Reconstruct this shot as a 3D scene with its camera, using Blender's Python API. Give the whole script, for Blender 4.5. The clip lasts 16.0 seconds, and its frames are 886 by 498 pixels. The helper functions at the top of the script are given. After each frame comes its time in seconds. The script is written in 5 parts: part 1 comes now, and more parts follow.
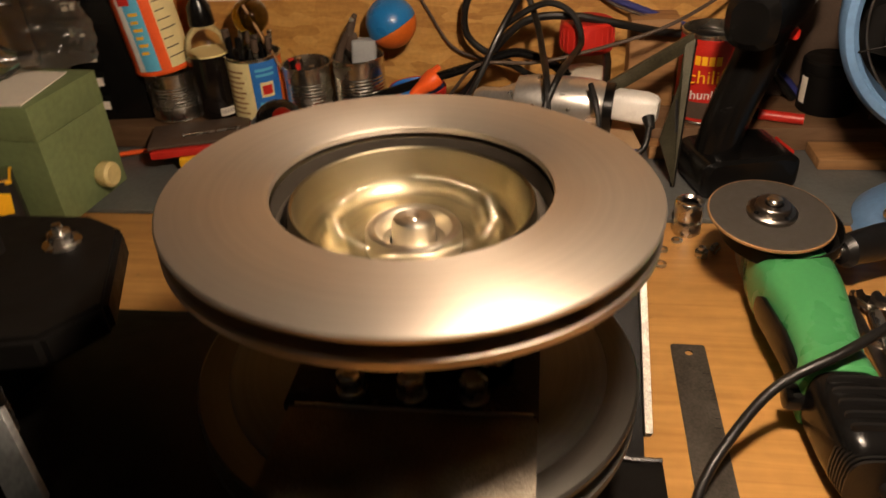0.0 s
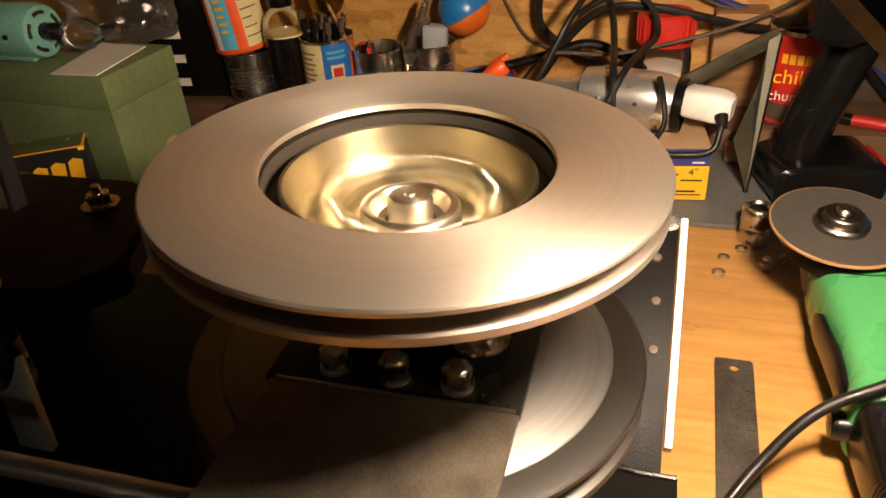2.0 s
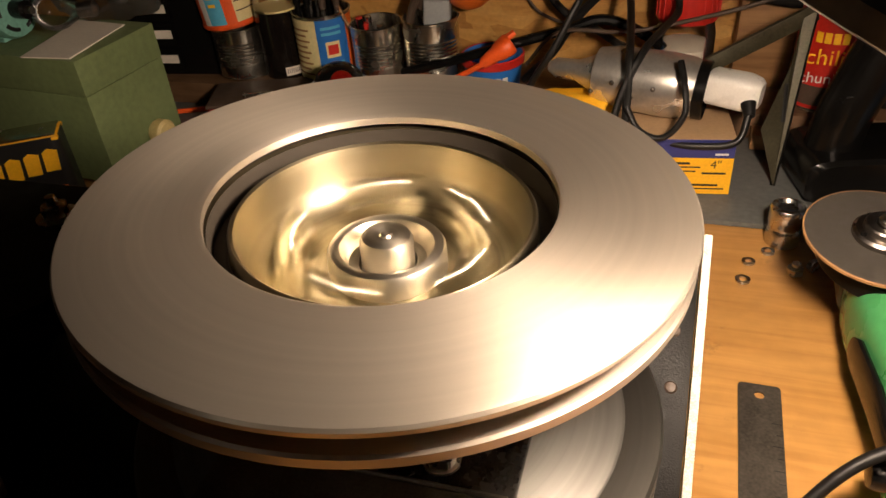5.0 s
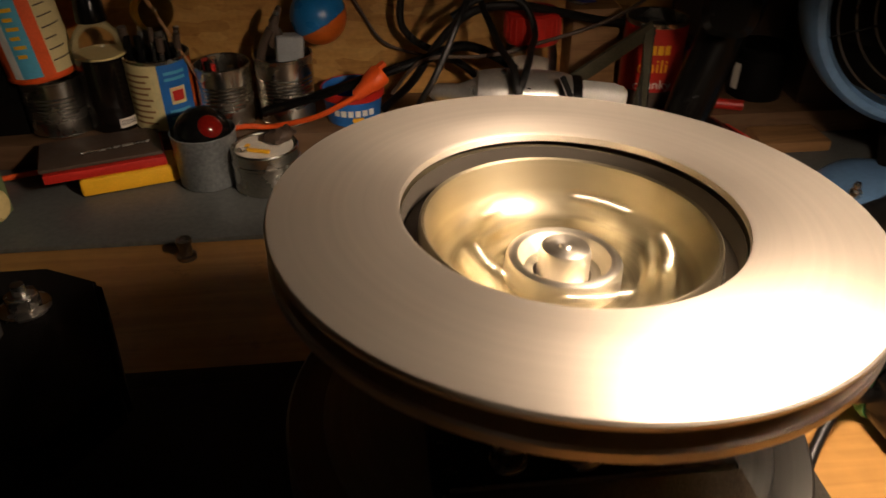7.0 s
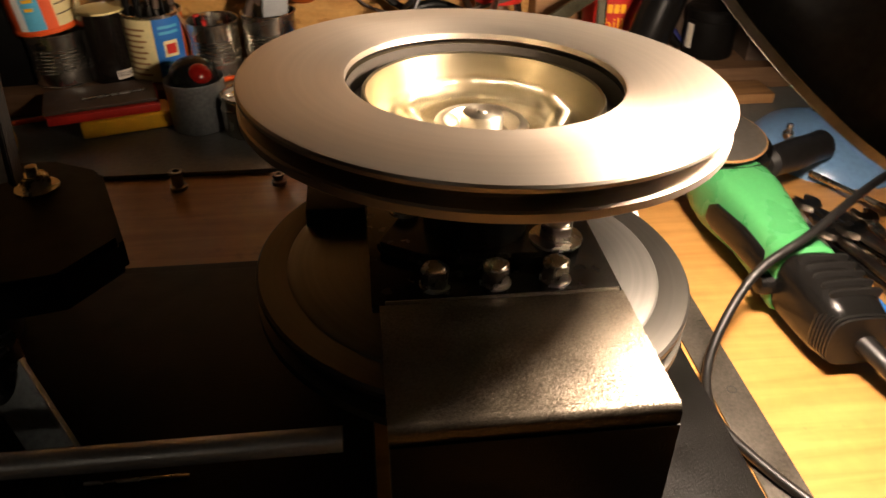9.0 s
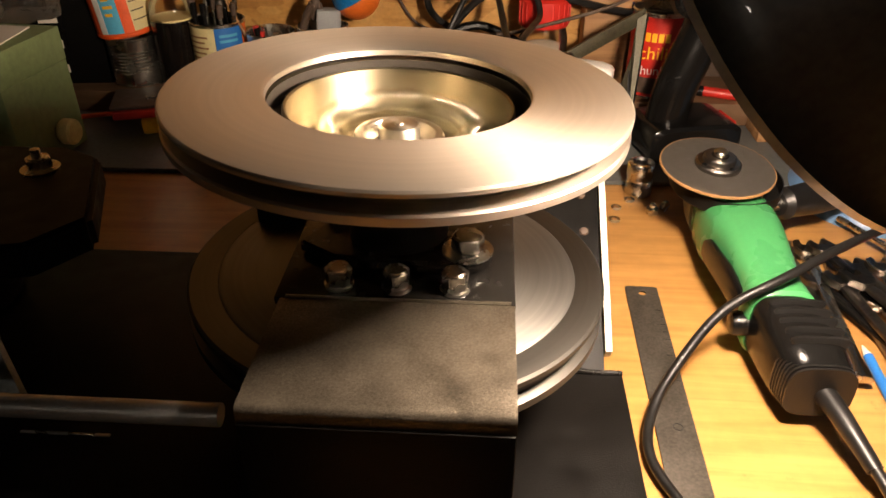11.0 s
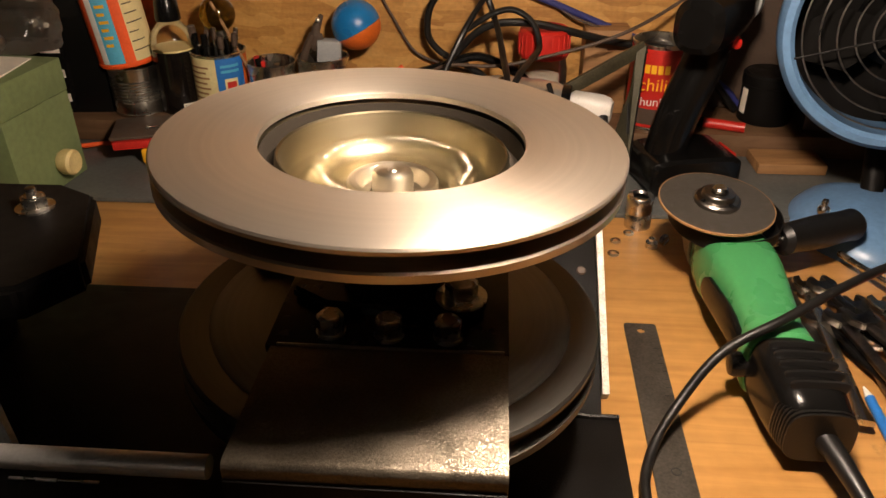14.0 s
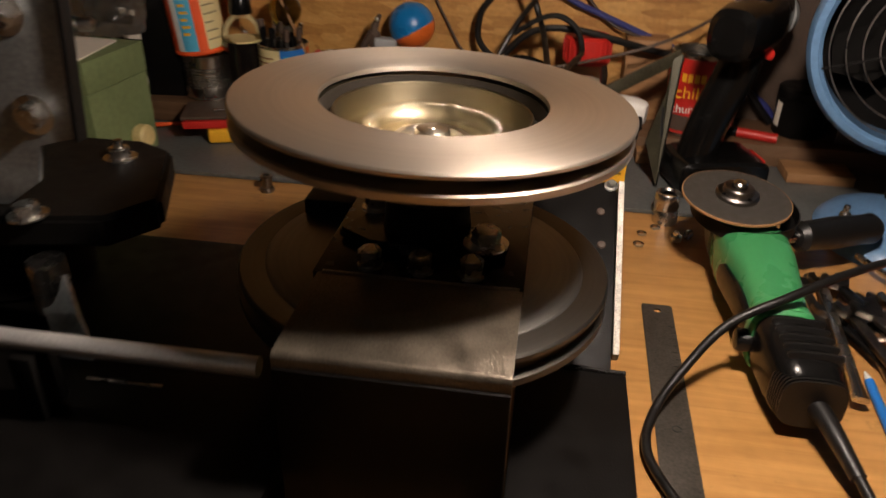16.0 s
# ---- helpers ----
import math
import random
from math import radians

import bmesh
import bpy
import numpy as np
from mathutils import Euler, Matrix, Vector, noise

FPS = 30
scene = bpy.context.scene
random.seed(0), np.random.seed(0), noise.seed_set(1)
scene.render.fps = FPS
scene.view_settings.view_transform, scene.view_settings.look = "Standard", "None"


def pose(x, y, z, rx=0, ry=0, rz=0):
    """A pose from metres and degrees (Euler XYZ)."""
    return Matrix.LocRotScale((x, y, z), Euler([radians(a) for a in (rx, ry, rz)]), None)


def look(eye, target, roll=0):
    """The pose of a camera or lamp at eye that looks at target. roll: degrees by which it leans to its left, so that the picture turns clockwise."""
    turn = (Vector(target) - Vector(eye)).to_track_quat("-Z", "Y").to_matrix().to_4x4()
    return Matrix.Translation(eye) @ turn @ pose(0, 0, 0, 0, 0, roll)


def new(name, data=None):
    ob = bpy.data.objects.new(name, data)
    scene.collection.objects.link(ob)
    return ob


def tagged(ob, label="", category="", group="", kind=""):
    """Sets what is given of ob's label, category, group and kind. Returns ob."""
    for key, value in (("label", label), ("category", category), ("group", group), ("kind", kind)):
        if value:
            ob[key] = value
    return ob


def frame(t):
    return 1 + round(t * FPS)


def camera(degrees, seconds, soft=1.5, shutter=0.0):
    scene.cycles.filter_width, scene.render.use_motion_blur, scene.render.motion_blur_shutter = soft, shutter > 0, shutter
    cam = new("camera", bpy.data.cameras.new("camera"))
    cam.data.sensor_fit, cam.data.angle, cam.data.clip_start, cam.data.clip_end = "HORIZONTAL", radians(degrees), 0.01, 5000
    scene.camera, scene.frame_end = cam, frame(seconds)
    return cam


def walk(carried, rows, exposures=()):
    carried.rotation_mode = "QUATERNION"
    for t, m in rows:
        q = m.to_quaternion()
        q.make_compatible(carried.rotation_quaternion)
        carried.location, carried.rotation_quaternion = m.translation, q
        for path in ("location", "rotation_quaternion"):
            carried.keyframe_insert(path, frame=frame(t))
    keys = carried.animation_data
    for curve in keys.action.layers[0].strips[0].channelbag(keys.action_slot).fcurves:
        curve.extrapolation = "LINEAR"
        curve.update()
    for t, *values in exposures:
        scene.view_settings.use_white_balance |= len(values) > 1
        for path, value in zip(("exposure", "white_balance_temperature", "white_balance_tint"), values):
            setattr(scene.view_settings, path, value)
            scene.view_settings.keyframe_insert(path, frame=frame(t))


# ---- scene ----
cam = camera(61.3, 16.0, soft=1.5, shutter=0.7)
METRES, EYE, TILT, LEAN, TURN = 0.79, 0.426, -32.8, 3.0, 7.0
ROWS = [
    (0.0, 0.0, 0.0, 0.0, -0.0, -0.0, -0.0),
    (0.5, 0.017, -0.0059, -0.0394, 1.56, 0.66, -2.97),
    (1.0, 0.0264, -0.0143, -0.0499, 3.18, 1.48, -4.02),
    (1.5, 0.0492, -0.0026, -0.0303, 5.95, 1.79, -4.39),
    (2.0, 0.0656, 0.0281, -0.0096, 7.5, -0.34, -4.1),
    (2.5, 0.0769, 0.0625, 0.027, 8.85, -0.96, -4.05),
    (3.0, 0.0775, 0.0916, 0.0408, 9.73, -3.14, -4.45),
    (3.5, 0.0834, 0.1052, 0.0416, 9.73, -3.93, -4.08),
    (6.0, 0.0182, 0.0984, 0.0369, 4.53, -2.37, -4.47),
    (6.5, -0.106, 0.1072, 0.0363, -5.58, -0.97, 0.99),
    (7.0, -0.1759, 0.1104, 0.0313, -12.71, -0.93, 4.6),
    (7.5, -0.2154, 0.0841, 0.0035, -16.09, -1.45, 6.00),
    (8.0, -0.2137, 0.0442, -0.0391, -17.36, -1.50, 7.14),
    (8.5, -0.2021, 0.0219, -0.0555, -16.86, -1.71, 7.18),
    (9.0, -0.1654, 0.0107, -0.0611, -12.90, -0.99, 4.55),
    (11.5, -0.0197, -0.038, -0.0748, -3.78, 2.16, -1.07),
    (12.0, -0.0249, -0.0425, -0.0602, -3.39, 3.38, -1.65),
    (12.5, -0.0248, -0.0402, -0.0576, -3.31, 3.07, -1.63),
    (13.0, -0.0259, -0.0349, -0.0578, -3.39, 2.57, -1.64),
    (13.5, -0.0201, -0.0309, -0.0572, -4.17, 2.29, -0.81),
    (14.0, -0.0204, -0.0295, -0.0556, -4.04, 2.29, -0.83),
    (14.5, -0.0243, -0.0215, -0.0496, -3.4, 2.27, -1.36),
    (15.0, -0.0273, -0.0218, -0.0449, -3.51, 1.52, -1.01),
    (15.5, -0.0259, -0.0306, -0.0637, -2.79, 1.44, -1.13),
    (16.0, -0.0093, -0.1013, -0.1155, -0.84, 3.74, -4.53),
]
walk(cam, [(t, pose(0, 0, EYE, TILT, LEAN, TURN) @ pose(METRES * x, METRES * y, METRES * z, 90 + pitch, roll, yaw)) for t, x, y, z, yaw, pitch, roll in ROWS],
     exposures=[(0.0, -0.05, 6650, 10), (1.5, 0.1, 6700, 10), (3.0, -0.1, 6550, 10), (3.5, -0.45, 6550, 10), (6.0, -0.5, 6450, 10), (7.0, -0.6, 6450, 10), (7.5, -0.85, 6450, 10), (8.0, -0.75, 6450, 10), (9.0, -0.2, 6450, 10), (13.0, 0.05, 6300, 10), (14.5, -0.3, 6150, 10), (16.0, -0.45, 5750, 10)])

# ---- light: a dim room, and the hand lamp further down ----
world = bpy.data.worlds.new("world")
scene.world = world
world.use_nodes = True
world.node_tree.nodes["Background"].inputs[0].default_value = (1.0, 0.72, 0.45, 1)
world.node_tree.nodes["Background"].inputs[1].default_value = 0.0004
BULB = 800.0
BULB_COLOUR = (1.0, 0.775, 0.59)


# ---- materials ----
def material(name, base, rough=0.5, metal=0.0, vary=0.25, scale=40.0, bump=0.1, coat=0.0, detail=None, spec=0.5):
    """A surface with colour variation at two scales, uneven gloss and fine relief."""
    m = bpy.data.materials.new(name)
    m.use_nodes = True
    nt = m.node_tree
    b = nt.nodes["Principled BSDF"]
    tc = nt.nodes.new("ShaderNodeTexCoord")
    n1 = nt.nodes.new("ShaderNodeTexNoise")
    n1.inputs["Scale"].default_value = scale
    n1.inputs["Detail"].default_value = 6
    n2 = nt.nodes.new("ShaderNodeTexNoise")
    n2.inputs["Scale"].default_value = detail or scale * 9
    n2.inputs["Detail"].default_value = 3
    for n in (n1, n2):
        nt.links.new(tc.outputs["Object"], n.inputs["Vector"])
    add = nt.nodes.new("ShaderNodeMath")
    add.operation = "ADD"
    nt.links.new(n1.outputs["Fac"], add.inputs[0])
    nt.links.new(n2.outputs["Fac"], add.inputs[1])
    ramp = nt.nodes.new("ShaderNodeMapRange")
    ramp.inputs["From Min"].default_value, ramp.inputs["From Max"].default_value = 0.6, 1.4
    ramp.inputs["To Min"].default_value, ramp.inputs["To Max"].default_value = 1 - vary, 1 + vary
    nt.links.new(add.outputs[0], ramp.inputs["Value"])
    mul = nt.nodes.new("ShaderNodeMix")
    mul.data_type, mul.blend_type = "RGBA", "MULTIPLY"
    mul.inputs["Factor"].default_value = 1
    mul.inputs[6].default_value = (*base, 1)
    nt.links.new(ramp.outputs[0], mul.inputs[7])
    nt.links.new(mul.outputs[2], b.inputs["Base Color"])
    rr = nt.nodes.new("ShaderNodeMapRange")
    rr.inputs["From Min"].default_value, rr.inputs["From Max"].default_value = 0.3, 0.7
    rr.inputs["To Min"].default_value, rr.inputs["To Max"].default_value = max(0.02, rough * 0.8), min(1, rough * 1.25)
    nt.links.new(n1.outputs["Fac"], rr.inputs["Value"])
    nt.links.new(rr.outputs[0], b.inputs["Roughness"])
    b.inputs["Metallic"].default_value = metal
    b.inputs["Coat Weight"].default_value = coat
    b.inputs["Specular IOR Level"].default_value = spec
    if bump:
        bp = nt.nodes.new("ShaderNodeBump")
        bp.inputs["Strength"].default_value = bump
        bp.inputs["Distance"].default_value = 0.001
        nt.links.new(n2.outputs["Fac"], bp.inputs["Height"])
        nt.links.new(bp.outputs[0], b.inputs["Normal"])
    return m


def wood_material(name, light, dark, rough, stretch, scale, stains=0.0):
    """Wood with long grain along x."""
    m = material(name, light, rough, 0, 0.12, 8, 0.08)
    nt = m.node_tree
    b = nt.nodes["Principled BSDF"]
    tc = nt.nodes["Texture Coordinate"]
    mp = nt.nodes.new("ShaderNodeMapping")
    mp.inputs["Scale"].default_value = stretch
    nt.links.new(tc.outputs["Object"], mp.inputs["Vector"])
    n = nt.nodes.new("ShaderNodeTexNoise")
    n.inputs["Scale"].default_value, n.inputs["Detail"].default_value, n.inputs["Distortion"].default_value = scale, 8, 0.6
    nt.links.new(mp.outputs[0], n.inputs["Vector"])
    cr = nt.nodes.new("ShaderNodeValToRGB")
    cr.color_ramp.elements[0].position, cr.color_ramp.elements[1].position = 0.32, 0.66
    cr.color_ramp.elements[0].color, cr.color_ramp.elements[1].color = (*dark, 1), (*light, 1)
    nt.links.new(n.outputs["Fac"], cr.inputs[0])
    mix = nt.nodes["Mix"]
    nt.links.new(cr.outputs[0], mix.inputs[6])
    if stains:
        sn = nt.nodes.new("ShaderNodeTexNoise")
        sn.inputs["Scale"].default_value, sn.inputs["Detail"].default_value, sn.inputs["Roughness"].default_value = 26, 8, 0.7
        nt.links.new(tc.outputs["Object"], sn.inputs["Vector"])
        sr = nt.nodes.new("ShaderNodeMapRange")
        sr.inputs["From Min"].default_value, sr.inputs["From Max"].default_value = 0.60, 0.72
        sr.inputs["To Min"].default_value, sr.inputs["To Max"].default_value = 1.0, 1 - stains
        nt.links.new(sn.outputs["Fac"], sr.inputs["Value"])
        sm = nt.nodes.new("ShaderNodeMix")
        sm.data_type, sm.blend_type = "RGBA", "MULTIPLY"
        sm.inputs["Factor"].default_value = 1
        nt.links.new(cr.outputs[0], sm.inputs[6])
        nt.links.new(sr.outputs[0], sm.inputs[7])
        nt.links.new(sm.outputs[2], mix.inputs[6])
    return m


def flakes_material(name):
    """Oriented strand board: flakes of differing tone."""
    m = material(name, (0.5, 0.3, 0.13), 0.6, 0, 0.22, 12, 0.3, detail=160)
    nt = m.node_tree
    tc = nt.nodes["Texture Coordinate"]
    mp = nt.nodes.new("ShaderNodeMapping")
    mp.inputs["Scale"].default_value = (26, 60, 75)
    mp.inputs["Rotation"].default_value = (0, 0.5, 0)
    warp = nt.nodes.new("ShaderNodeTexNoise")
    warp.inputs["Scale"].default_value = 9
    wm = nt.nodes.new("ShaderNodeMix")
    wm.data_type, wm.blend_type = "RGBA", "LINEAR_LIGHT"
    wm.inputs["Factor"].default_value = 0.05
    nt.links.new(tc.outputs["Object"], wm.inputs[6])
    nt.links.new(warp.outputs["Color"], wm.inputs[7])
    nt.links.new(wm.outputs[2], mp.inputs["Vector"])
    v = nt.nodes.new("ShaderNodeTexVoronoi")
    v.inputs["Scale"].default_value = 1.0
    nt.links.new(mp.outputs[0], v.inputs["Vector"])
    sep = nt.nodes.new("ShaderNodeSeparateColor")
    nt.links.new(v.outputs["Color"], sep.inputs[0])
    cr = nt.nodes.new("ShaderNodeValToRGB")
    cr.color_ramp.elements[0].color, cr.color_ramp.elements[1].color = (0.28, 0.115, 0.023, 1), (0.58, 0.335, 0.098, 1)
    mid = cr.color_ramp.elements.new(0.5)
    mid.color = (0.46, 0.235, 0.055, 1)
    long_grain = nt.nodes.new("ShaderNodeMapping")
    long_grain.inputs["Scale"].default_value = (10, 30, 70)
    long_grain.inputs["Rotation"].default_value = (0, 0.25, 0)
    nt.links.new(wm.outputs[2], long_grain.inputs["Vector"])
    grain = nt.nodes.new("ShaderNodeTexNoise")
    grain.inputs["Scale"].default_value, grain.inputs["Detail"].default_value, grain.inputs["Roughness"].default_value = 1.4, 7, 0.65
    nt.links.new(long_grain.outputs[0], grain.inputs["Vector"])
    blend = nt.nodes.new("ShaderNodeMix")
    blend.inputs[0].default_value = 0.68
    nt.links.new(sep.outputs[0], blend.inputs[2])
    nt.links.new(grain.outputs["Fac"], blend.inputs[3])
    nt.links.new(blend.outputs[0], cr.inputs[0])
    cr.color_ramp.elements[0].position, cr.color_ramp.elements[2].position = 0.22, 0.80
    nt.links.new(cr.outputs[0], nt.nodes["Mix"].inputs[6])
    return m


def spun_material(name, base, rough, aniso, vary=0.12, metal=1.0):
    """Machined steel: fine rings turned about the z axis."""
    m = material(name, base, rough, metal, vary, 14, 0)
    nt = m.node_tree
    b = nt.nodes["Principled BSDF"]
    tan = nt.nodes.new("ShaderNodeTangent")
    tan.direction_type, tan.axis = "RADIAL", "Z"
    nt.links.new(tan.outputs[0], b.inputs["Tangent"])
    b.inputs["Anisotropic"].default_value = aniso
    b.inputs["Anisotropic Rotation"].default_value = 0.25
    tc = nt.nodes["Texture Coordinate"]
    sx = nt.nodes.new("ShaderNodeSeparateXYZ")
    nt.links.new(tc.outputs["Object"], sx.inputs[0])
    p = [nt.nodes.new("ShaderNodeMath") for _ in range(4)]
    p[0].operation = p[1].operation = "MULTIPLY"
    for k in (0, 1):
        nt.links.new(sx.outputs[k], p[k].inputs[0])
        nt.links.new(sx.outputs[k], p[k].inputs[1])
    p[2].operation, p[3].operation = "ADD", "SQRT"
    nt.links.new(p[0].outputs[0], p[2].inputs[0])
    nt.links.new(p[1].outputs[0], p[2].inputs[1])
    nt.links.new(p[2].outputs[0], p[3].inputs[0])
    n = nt.nodes.new("ShaderNodeTexNoise")
    n.noise_dimensions = "1D"
    n.inputs["Scale"].default_value, n.inputs["Detail"].default_value = 260, 5
    nt.links.new(p[3].outputs[0], n.inputs["W"])
    rr = nt.nodes.new("ShaderNodeMapRange")
    rr.inputs["From Min"].default_value, rr.inputs["From Max"].default_value = 0.25, 0.75
    rr.inputs["To Min"].default_value, rr.inputs["To Max"].default_value = 1 - vary, 1 + vary
    nt.links.new(n.outputs["Fac"], rr.inputs["Value"])
    nt.links.new(rr.outputs[0], nt.nodes["Mix"].inputs[7])
    return m


def speckle_material(name, base, rough, metal):
    """Scaly dark steel whose small flakes each lean their own way and glint."""
    m = material(name, base, rough, metal, 0.35, 50, 0, detail=700)
    nt = m.node_tree
    v = nt.nodes.new("ShaderNodeTexVoronoi")
    v.inputs["Scale"].default_value = 2000
    nt.links.new(nt.nodes["Texture Coordinate"].outputs["Object"], v.inputs["Vector"])
    lean = nt.nodes.new("ShaderNodeVectorMath")
    lean.operation = "MULTIPLY_ADD"
    nt.links.new(v.outputs["Color"], lean.inputs[0])
    lean.inputs[1].default_value, lean.inputs[2].default_value = (0.28, 0.28, 0.28), (-0.14, -0.14, -0.14)
    geo = nt.nodes.new("ShaderNodeNewGeometry")
    total, unit = nt.nodes.new("ShaderNodeVectorMath"), nt.nodes.new("ShaderNodeVectorMath")
    total.operation, unit.operation = "ADD", "NORMALIZE"
    nt.links.new(geo.outputs["Normal"], total.inputs[0])
    nt.links.new(lean.outputs[0], total.inputs[1])
    nt.links.new(total.outputs[0], unit.inputs[0])
    nt.links.new(unit.outputs[0], nt.nodes["Principled BSDF"].inputs["Normal"])
    return m


def glass_material(name, tint=(1, 1, 1), rough=0.03, ior=1.45):
    m = bpy.data.materials.new(name)
    m.use_nodes = True
    b = m.node_tree.nodes["Principled BSDF"]
    b.inputs["Base Color"].default_value = (*tint, 1)
    b.inputs["Transmission Weight"].default_value = 1
    b.inputs["Roughness"].default_value = rough
    b.inputs["IOR"].default_value = ior
    return m


def film_material(name, cloud=0.02):
    """Clear plastic film: see-through, with gloss that grows at grazing angles."""
    m = bpy.data.materials.new(name)
    m.use_nodes = True
    nt = m.node_tree
    nt.nodes.clear()
    out, mix = nt.nodes.new("ShaderNodeOutputMaterial"), nt.nodes.new("ShaderNodeMixShader")
    tr, gl, fr = nt.nodes.new("ShaderNodeBsdfTransparent"), nt.nodes.new("ShaderNodeBsdfGlossy"), nt.nodes.new("ShaderNodeFresnel")
    tr.inputs[0].default_value = (0.98, 0.97, 0.94, 1)
    gl.inputs["Roughness"].default_value = 0.14
    fr.inputs["IOR"].default_value = 1.35
    nt.links.new(fr.outputs[0], mix.inputs[0])
    nt.links.new(tr.outputs[0], mix.inputs[1])
    nt.links.new(gl.outputs[0], mix.inputs[2])
    haze, both = nt.nodes.new("ShaderNodeBsdfTranslucent"), nt.nodes.new("ShaderNodeMixShader")
    haze.inputs[0].default_value = (0.8, 0.78, 0.72, 1)
    both.inputs[0].default_value = cloud
    nt.links.new(mix.outputs[0], both.inputs[1])
    nt.links.new(haze.outputs[0], both.inputs[2])
    nt.links.new(both.outputs[0], out.inputs[0])
    return m


